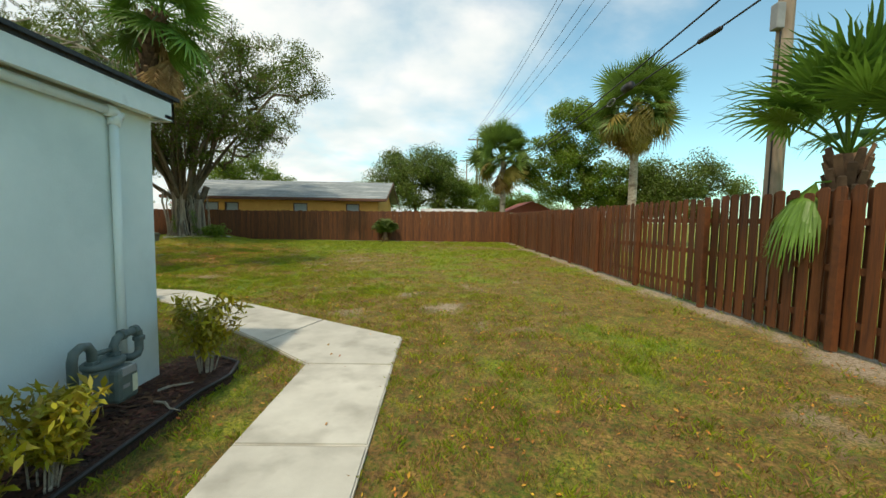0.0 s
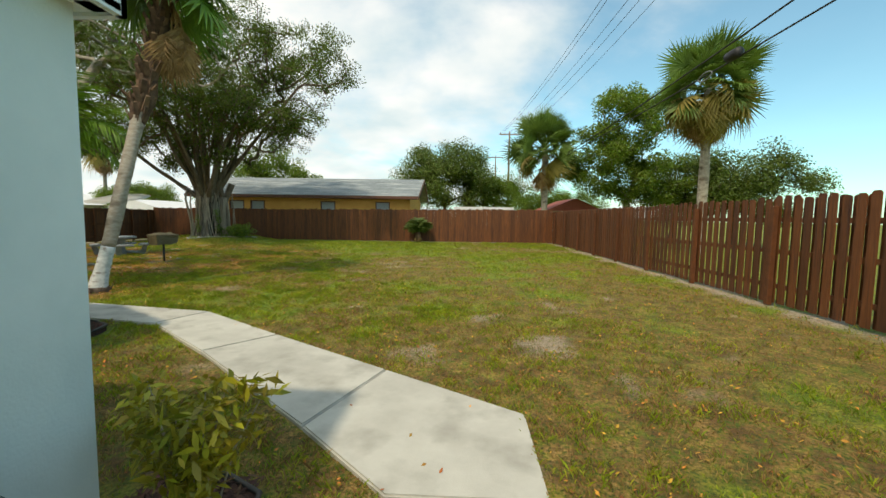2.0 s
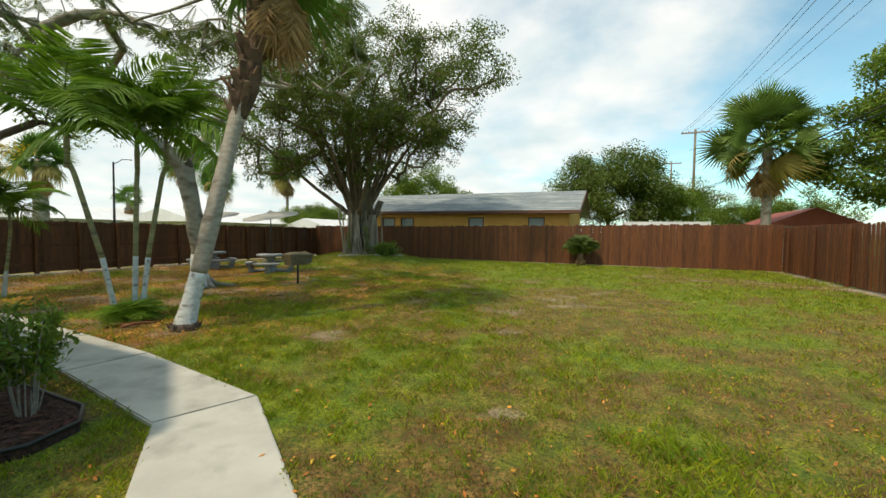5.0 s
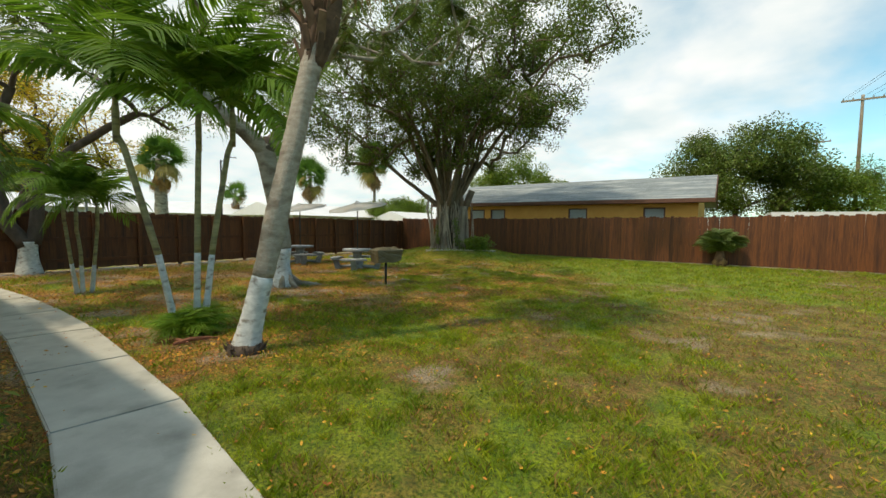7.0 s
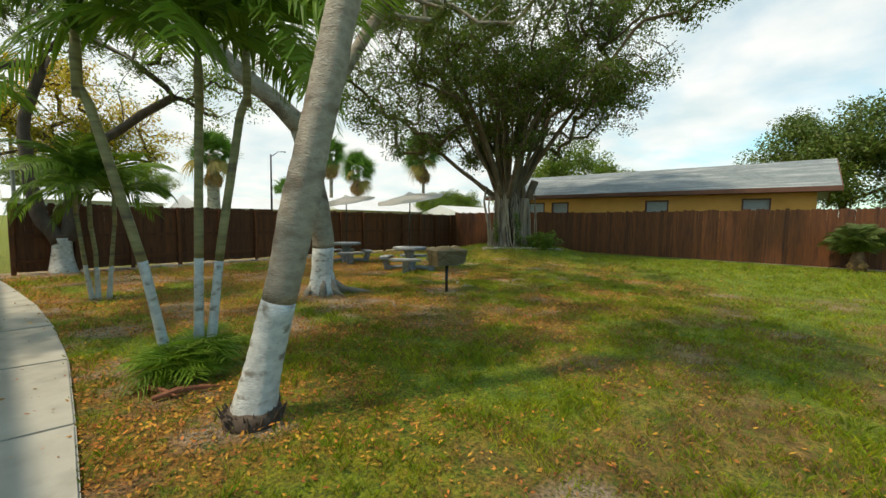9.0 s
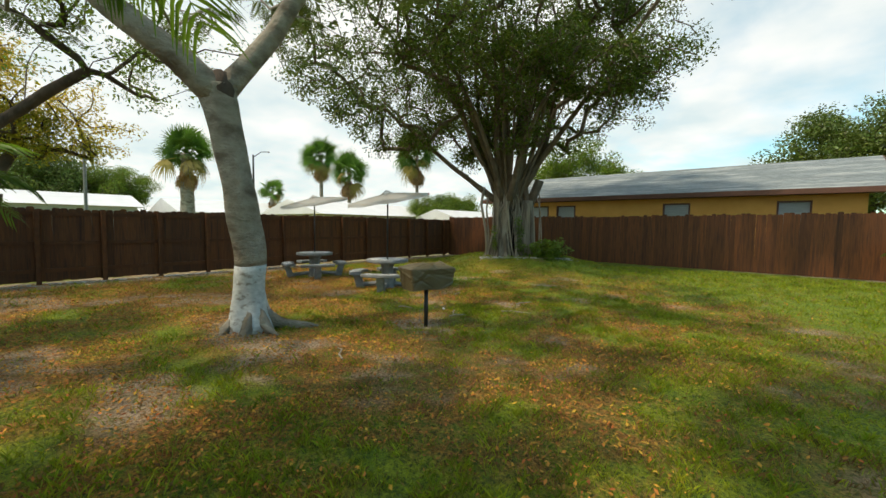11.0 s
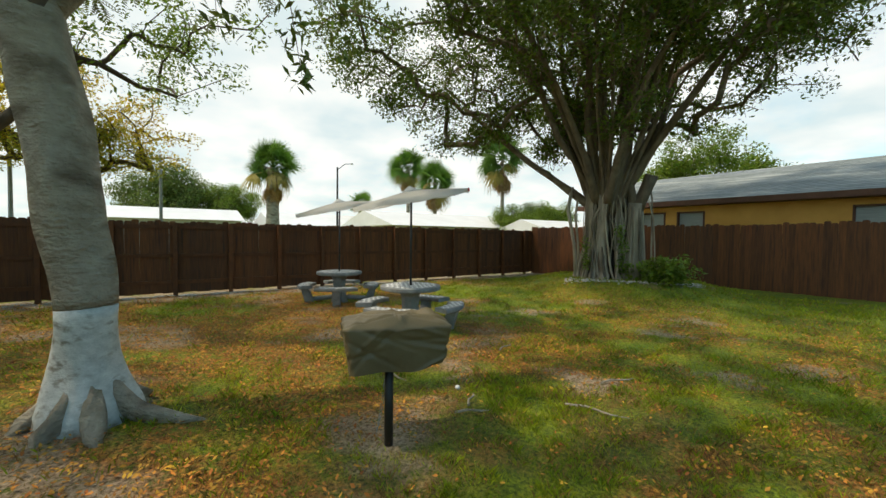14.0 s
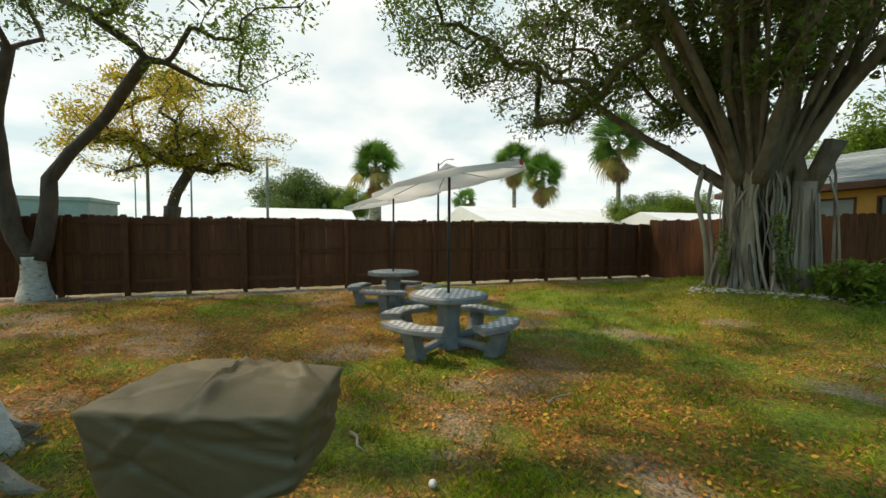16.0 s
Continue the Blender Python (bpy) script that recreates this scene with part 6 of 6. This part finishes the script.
def build_lines():
    def pole(x, y, h, label, r=0.15, arm=2.3, box=False):
        p = thing("utility_pole", pose(x, y, 0), label, "utility pole", "utility poles")
        part("pole", Geo().tube(lerp_path([(0, 0, -0.2), (0, 0, h)], 20), [r - r * 0.02 * k for k in range(21)], 16, 0.06), M_POLE, p, smooth=True)
        for z in (h - 0.35,):
            part("cross_arm", Geo().box(-arm / 2, arm / 2, -0.16, -0.05, z - 0.06, z + 0.06), M_POLE, p)
            for k in range(5):
                ix = -arm / 2 + 0.1 + (arm - 0.2) * k / 4
                part("insulator", Geo().lathe([(0.03, z + 0.06), (0.05, z + 0.09), (0.03, z + 0.13), (0.05, z + 0.16), (0.02, z + 0.2)], 8, Matrix.Translation((ix, -0.105, 0))), M_GREYBOX, p)
        if box:
            part("meter_box", bevelled_box(0.14, 0.16, 0.42, 0.015, 4.78), M_GREYBOX, p, "grey metal box", at=pose(-0.19, -0.06, 0))
            part("conduit", Geo().tube([(-0.14, -0.08, 0.0), (-0.14, -0.08, 4.75)], 0.014, 6), M_WIRE, p)
        return p

    pole(5.85, 6.98, 11.0, "weathered wooden utility pole with a grey box", 0.150, 2.3, True)
    pole(4.6, 48.7, 11.4, "distant wooden utility pole with a cross arm")
    pole(4.6, 66.2, 11.4, "distant wooden utility pole with a cross arm")
    for k in range(5):
        x0 = (-1.05, -0.82, 0.0, 0.45, 1.05)[k]
        w = thing("power_line", pose(0, 0, 0), "thin overhead power line", "cable", "power lines")
        part("wire", Geo().tube(hang((5.98 + x0, 6.9, 10.85), (4.6 + x0, 48.6, 11.25), 0.9), 0.010, 5), M_WIRE, w)
    for k, (dz, dx, r) in enumerate(((6.15, -0.25, 0.022), (5.55, -0.20, 0.020))):
        w = thing("phone_cable", pose(0, 0, 0), "thick black overhead cable", "cable", "phone cables")
        part("cable", Geo().tube(hang((5.95 + dx, 6.95, dz), (5.2, 48.6, dz + 0.15 if k else 5.9), 0.55 if k == 0 else 0.25, 40), r, 7), M_WIRE, w, smooth=True)
    sp = thing("cable_splice", pose(5.72, 8.75, 5.50, -89, 0, 1), "black splice case on an overhead cable", "splice case", "splice cases")
    part("case", Geo().lathe([(0.022, -0.38), (0.05, -0.33), (0.055, 0.0), (0.05, 0.33), (0.022, 0.38)], 14), M_WIRE, sp, smooth=True)
    sp = thing("cable_splice", pose(5.66, 12.3, 5.56, -89, 0, 1), "black splice case on an overhead cable", "splice case", "splice cases")
    part("case", Geo().lathe([(0.04, -0.24), (0.12, -0.20), (0.13, 0.0), (0.12, 0.2), (0.04, 0.24)], 16), M_WIRE, sp, smooth=True)
    lp = thing("cable_loop", pose(5.64, 13.4, 5.42), "coiled slack loop of grey cable", "cable")
    part("loop", Geo().tube([(0, 0.30 * math.cos(a), 0.10 * math.sin(a)) for a in [k * math.pi / 8 for k in range(17)]], 0.014, 6), M_GREYBOX, lp, smooth=True)
    # street lamp beyond the west fence
    s = thing("street_lamp", pose(-36.9, 23.2, 0), "slim street lamp post beyond the fence", "street lamp")
    part("post", Geo().tube([(0, 0, -0.2), (0, 0, 6.5)], [0.10, 0.06], 10), M_BLACK, s)
    part("arm", Geo().tube([(0, 0, 6.3), (0.2, 0.5, 6.75), (0.3, 0.9, 6.8)], 0.03, 6), M_BLACK, s)
    part("lamp_head", Geo().lathe([(0.05, 0), (0.13, 0.04), (0.05, 0.11)], 10, pose(0.33, 1.0, 6.74)), M_GREYBOX, s)
    for x, y, h in ((-40.0, 6.5, 8.0), (-26.0, 8.6, 4.8), (-27.5, 12.5, 4.6), (-55, -2.0, 8.5)):
        q = thing("post", pose(x, y, 0), "slim grey post beyond the west fence", "post", "far posts")
        part("shaft", Geo().tube([(0, 0, -0.2), (0, 0, h)], [0.07, 0.05], 8), M_GREYBOX, q)
    # netting posts beyond the east fence
    for k in range(6):
        x, y = 27.5 + 1.6 * k, 27.0 - 2.2 * k
        q = thing("net_post", pose(x, y, 0), "tall grey netting post beyond the side fence", "post", "netting posts")
        part("shaft", Geo().tube([(0, 0, -0.2), (0, 0, 6.1)], [0.10, 0.09], 8), M_GREYBOX, q)
        for z in (3.4, 4.2, 5.0, 5.8):
            part("hook", Geo().tube([(0, 0, z), (0.3, -0.1, z - 0.12)], 0.02, 5), M_GREYBOX, q)
        if k < 5:
            for z in (5.9, 5.1, 4.3):
                part("net_wire", Geo().tube(hang((0, 0, z), (1.6, -2.2, z), 0.1, 6), 0.008, 4), M_GREYBOX, q)


build_lines()


# ---- distant buildings ----
def far_building(name, x0, x1, y0, y1, wall_h, roof_h, wall, roof, label, over=0.4, gable=False):
    b = thing(name, pose((x0 + x1) / 2, (y0 + y1) / 2, 0), label, "building")
    hx, hy = (x1 - x0) / 2, (y1 - y0) / 2
    part("wall", Geo().box(-hx, hx, -hy, hy, -0.1, wall_h), wall, b)
    r = Geo()
    ox, oy = hx + over, hy + over
    if gable:
        r.add([(-ox, -oy, wall_h + 0.003), (ox, -oy, wall_h + 0.003), (ox, oy, wall_h + 0.003), (-ox, oy, wall_h + 0.003), (0, -oy, roof_h), (0, oy, roof_h)], [(3, 2, 1, 0), (1, 2, 5, 4), (3, 0, 4, 5), (0, 1, 4), (2, 3, 5)])
    else:
        r.box(-ox, ox, -oy, oy, wall_h + 0.003, roof_h)
    part("roof", r, roof, b)
    n = max(2, int(2 * hy / 4))
    for k in range(n):
        y = -hy + 2 * hy * (k + 0.5) / n
        part("window", Geo().box(hx + 0.005, hx + 0.03, y - 0.6, y + 0.6, 1.0, min(2.1, wall_h - 0.2)), M_BLIND, b)
    return b


far_building("white_roof_house", -34, -27, 23.0, 33.0, 2.0, 2.95, M_WALLPALE, M_ROOFWHITE, "low house with a bright white sheet roof", 0.5, True)
far_building("white_roof_house", -50, -42, 20.0, 32.0, 2.2, 3.4, M_WALLPALE, M_ROOFWHITE, "low house with a bright white sheet roof", 0.5, True)
far_building("white_roof_house", -52, -44, 9.0, 17.5, 2.5, 3.55, M_WALLPALE, M_ROOFWHITE, "low house with a pale gabled roof", gable=True)
far_building("white_roof_house", -27, -22.5, 30.5, 36, 1.7, 2.5, M_WALLPALE, M_ROOFWHITE, "low shed with a bright white sheet roof", 0.4, True)
far_building("grey_building", -132, -118, -48, -33, 8.0, 8.8, M_GREYBLDG, M_GREYBLDG, "large grey flat-roofed building far away")
far_building("red_building", 5.5, 8.9, 31, 36, 2.1, 3.0, M_WALLPALE, M_REDROOF, "low building with a dull red roof", gable=True)
far_building("white_shed", -1.2, 3.0, 33.0, 36.0, 1.9, 2.35, M_WALLPALE, M_ROOFWHITE, "small shed with a white roof behind the fence", 0.2)


# ---- on the ground ----
def build_stones():
    rng = random.Random(70)
    g = []
    for s in range(5):
        bm = bmesh.new()
        bmesh.ops.create_icosphere(bm, subdivisions=1, radius=0.5)
        for v in bm.verts:
            v.co *= 1 + 0.35 * noise.noise(v.co * 2 + Vector((s, 0, 0)))
            v.co.z *= 0.5
        g.append(mesh_of("stone", bm, M_STONE))
    b = tagged(new("stone_border"), "border of pale broken stones below the banyan", "stones")
    for k in range(295):
        u, v = rng.uniform(-1.0, 2.3), rng.gauss(0, 0.13)
        p = BANYAN + ACROSS * u + TOWARD * (1.18 - 0.10 * (u - 0.5) ** 2 + v)
        s = rng.uniform(0.04, 0.095)
        part("stone", rng.choice(g), M_STONE, b, at=pose(p.x, p.y, float(rise(np.array(p.x), np.array(p.y))) + 0.008, rng.uniform(-15, 15), rng.uniform(-15, 15), rng.uniform(0, 360)) @ Matrix.Diagonal((s * 1.5, s, s * 0.7, 1)))
    f = tagged(new("stone_row"), "row of pale stones along the foot of the fence", "stones")
    for k in range(90):
        y = rng.uniform(8.4, 19.0)
        s = rng.uniform(0.05, 0.2)
        part("stone", rng.choice(g), M_STONE, f, at=pose(WEST_X + rng.uniform(0.12, 0.34), y, 0.0, 0, 0, rng.uniform(60, 120)) @ Matrix.Diagonal((s * 1.7, s * 0.8, s * 0.6, 1)))
    ball = thing("white_ball", pose(-10.62, 14.95, 0.02), "small white ball lying in the grass", "ball")
    part("ball", Geo().lathe([(0.008, -0.022), (0.02, -0.012), (0.024, 0.0), (0.02, 0.013), (0.008, 0.022)], 12), M_TILEW, ball, smooth=True)
    rng = random.Random(5)
    for x, y, L, a in ((-10.15, 14.75, 0.28, 60), (-10.35, 14.9, 0.25, 130), (-9.6, 15.6, 0.5, 20), (-9.9, 16.4, 0.4, 70), (-11.4, 16.3, 0.35, 110), (-9.9, 12.4, 0.4, 150), (-2.0, 2.9, 0.32, -30), (-2.15, 3.25, 0.25, 40), (-11.2, 14.6, 0.3, 10)):
        s = thing("stick", pose(x, y, 0.012 if x < -3 else 0.075, 0, 0, a), "dry bent twig lying on the ground", "stick", "fallen sticks")
        part("wood", Geo().tube([(-L / 2, 0, 0), (-L / 6, L * 0.07, 0.012), (L / 4, -L * 0.04, 0.015), (L / 2, L * 0.06, 0.004)], [0.011, 0.010, 0.008, 0.004], 6, 0.2), M_BARK, s)
    for x, y, a in ((-8.75, 8.78, 30), (-8.55, 8.95, 80), (-9.0, 8.95, 10)):
        s = thing("palm_boot", pose(x, y, 0.01, 0, 0, a), "reddish dry palm leaf base on the ground", "palm debris", "fallen palm bases")
        part("sheath", Geo().tube([(-0.22, 0, 0.01), (-0.05, 0.02, 0.03), (0.12, 0.0, 0.025), (0.25, -0.03, 0.01)], [0.018, 0.026, 0.02, 0.008], 7, 0.4), M_RUST, s)


build_stones()
build_fences()

WALKED = ((0, -1), (-0.9, 1.4), (-1.2, 3.7), (-1.9, 5.3), (-3.9, 7.0), (-5.4, 8.3), (-6.9, 11.3), (-7.9, 13.2), (-8.7, 14.4))


def line_distance(x, y):
    best = np.full(x.shape, 1e9)
    for (ax, ay), (bx, by) in zip(WALKED, WALKED[1:]):
        dx, dy = bx - ax, by - ay
        u = np.clip(((x - ax) * dx + (y - ay) * dy) / (dx * dx + dy * dy), 0, 1)
        best = np.minimum(best, np.hypot(x - ax - u * dx, y - ay - u * dy))
    return best


def off_path(x, y, gap=0.0):
    ok = ~((x > -1.31 - gap) & (x < -0.43 + gap) & (y < 3.97))
    u = (-1.3 - x) / 3.71
    lower, upper = 3.95 + u * 3.11, 4.90 + (-0.42 - x) / 4.32 * 2.86
    ok &= ~((x > -5.0) & (x < -0.43 + gap) & (y > np.maximum(lower, 3.95) - gap) & (y < upper + gap) & ~((x > -1.31) & (y > upper + gap)))
    xs = np.array([-24, -19.6, -17.6, -15.6, -13.8, -12.0, -10.25, -8.55, -6.95, -4.9])
    lo = np.interp(x, xs, [7.0, 7.2, 7.35, 7.54, 7.62, 7.66, 7.62, 7.50, 7.38, 7.06])
    hi = np.interp(x, xs, [7.8, 7.95, 8.08, 8.26, 8.40, 8.45, 8.42, 8.29, 8.15, 7.74])
    ok &= ~((x < -4.74) & (y > lo - gap) & (y < hi + gap))
    ok &= ~((x < -1.93) & (x > -2.75) & (y < 4.0)) & ~((x < -2.3) & (y < 3.57)) & ~((x < -5.35) & (y < 6.98))
    return ok


F_TUFT = Field(23, 0.11)


def build_grass():
    rs = np.random.RandomState(12)
    m = 2300000
    x, y = rs.uniform(WEST_X + 0.05, FENCE_X - 0.02, m), rs.uniform(0.8, BACK_Y, m)
    d = line_distance(x, y)
    keep = rs.rand(m) < np.clip(1.0 - (d - 2.0) * 0.30, 0.17, 1)
    x, y, d = x[keep], y[keep], d[keep]
    m = len(x)
    dry, bare, litter = lawn(x, y)
    clump = F_CLUMP(x, y)
    keep = (y < 24.6 + (x - WEST_X) * 0.10) & (rs.rand(m) < (1 - 0.93 * bare) * (1 - 0.32 * dry) * (1 - 0.55 * litter) * (0.22 + 0.78 * ramp01(0.5 * clump + 0.5 * F_TUFT(x, y), 0.38, 0.56))) & off_path(x, y, -0.02)
    x, y, d, dry, litter, clump = x[keep], y[keep], d[keep], dry[keep], litter[keep], clump[keep]
    n = len(x)
    tuft = F_TUFT(x, y)
    tall = ramp01(0.45 * clump + 0.55 * tuft, 0.44, 0.64)
    h = (0.016 + 0.024 * rs.rand(n) + 0.054 * tall * (0.3 + 0.7 * rs.rand(n)) * (1 - 0.4 * dry)) * (1 + 0.02 * d)
    w = (0.0013 + 0.0013 * rs.rand(n)) * (1 + 0.18 * d)
    a, b = rs.rand(n) * 6.283, rs.rand(n) * 6.283
    lean = h * (0.2 + 0.85 * rs.rand(n))
    z = rise(x, y) - 0.016
    base = np.stack([x, y, z], 1)
    s = np.stack([np.cos(a) * w, np.sin(a) * w, 0 * w], 1)
    mid = base + np.stack([np.cos(b) * lean * 0.4, np.sin(b) * lean * 0.4, h * 0.65], 1)
    tip = base + np.stack([np.cos(b) * lean, np.sin(b) * lean, h], 1)
    P = np.stack([base - s, base + s, mid + s * 0.8, tip], 1)
    straw = rs.rand(n) < np.clip(0.08 + 0.75 * dry * (1 - 0.75 * tall) + 0.15 * litter, 0, 0.85)
    for nm, pick, mat, lab in (("grass", ~straw, M_GRASSBLADE, "short green lawn grass"), ("dry_grass", straw, M_DRYBLADE, "dry straw-coloured lawn grass")):
        tagged(part(nm, quads_mesh(nm, P[pick], mat), mat), lab, "grass", kind="stuff")
    # fallen leaves
    n = 700000
    x, y = rs.uniform(WEST_X + 0.1, FENCE_X - 0.1, n), rs.uniform(1.0, BACK_Y - 0.2, n)
    dry, bare, litter = lawn(x, y)
    keep = rs.rand(n) < np.clip(0.02 + 0.05 * (dry + ramp01(-x, -1, 4) * 0.5) * ramp01(F_CLUMP(x, y), 0.40, 0.62) * (y < 16) + 0.62 * litter, 0, 1)
    keep &= y < 24.5 + (x - WEST_X) * 0.09
    keep &= off_path(x, y, 0.0) | (rs.rand(n) < 0.03) & (y > 1)
    x, y = x[keep], y[keep]
    on = ~off_path(x, y, 0.0) & ~((x < -1.93) & (y < 4.0)) & ~((x < -5.35) & (y < 7.0))
    good = off_path(x, y, 0.0) | on
    x, y, on = x[good], y[good], on[good]
    n = len(x)
    z = np.where(on, 0.034, rise(x, y) + 0.004 + 0.016 * rs.rand(n))
    a, L = rs.rand(n) * 6.283, 0.008 + 0.017 * rs.rand(n) ** 1.3
    u = np.stack([np.cos(a) * L, np.sin(a) * L, (rs.rand(n) - 0.5) * L], 1)
    v = np.stack([-np.sin(a) * L * 0.45, np.cos(a) * L * 0.45, (rs.rand(n) - 0.3) * L * 0.5], 1)
    c = np.stack([x, y, z], 1)
    tagged(part("leaf_litter", quads_mesh("leaf_litter", np.stack([c - u, c + v, c + u, c - v], 1), M_LITTER), M_LITTER), "scattered orange and brown fallen leaves", "leaves", kind="stuff")


build_grass()
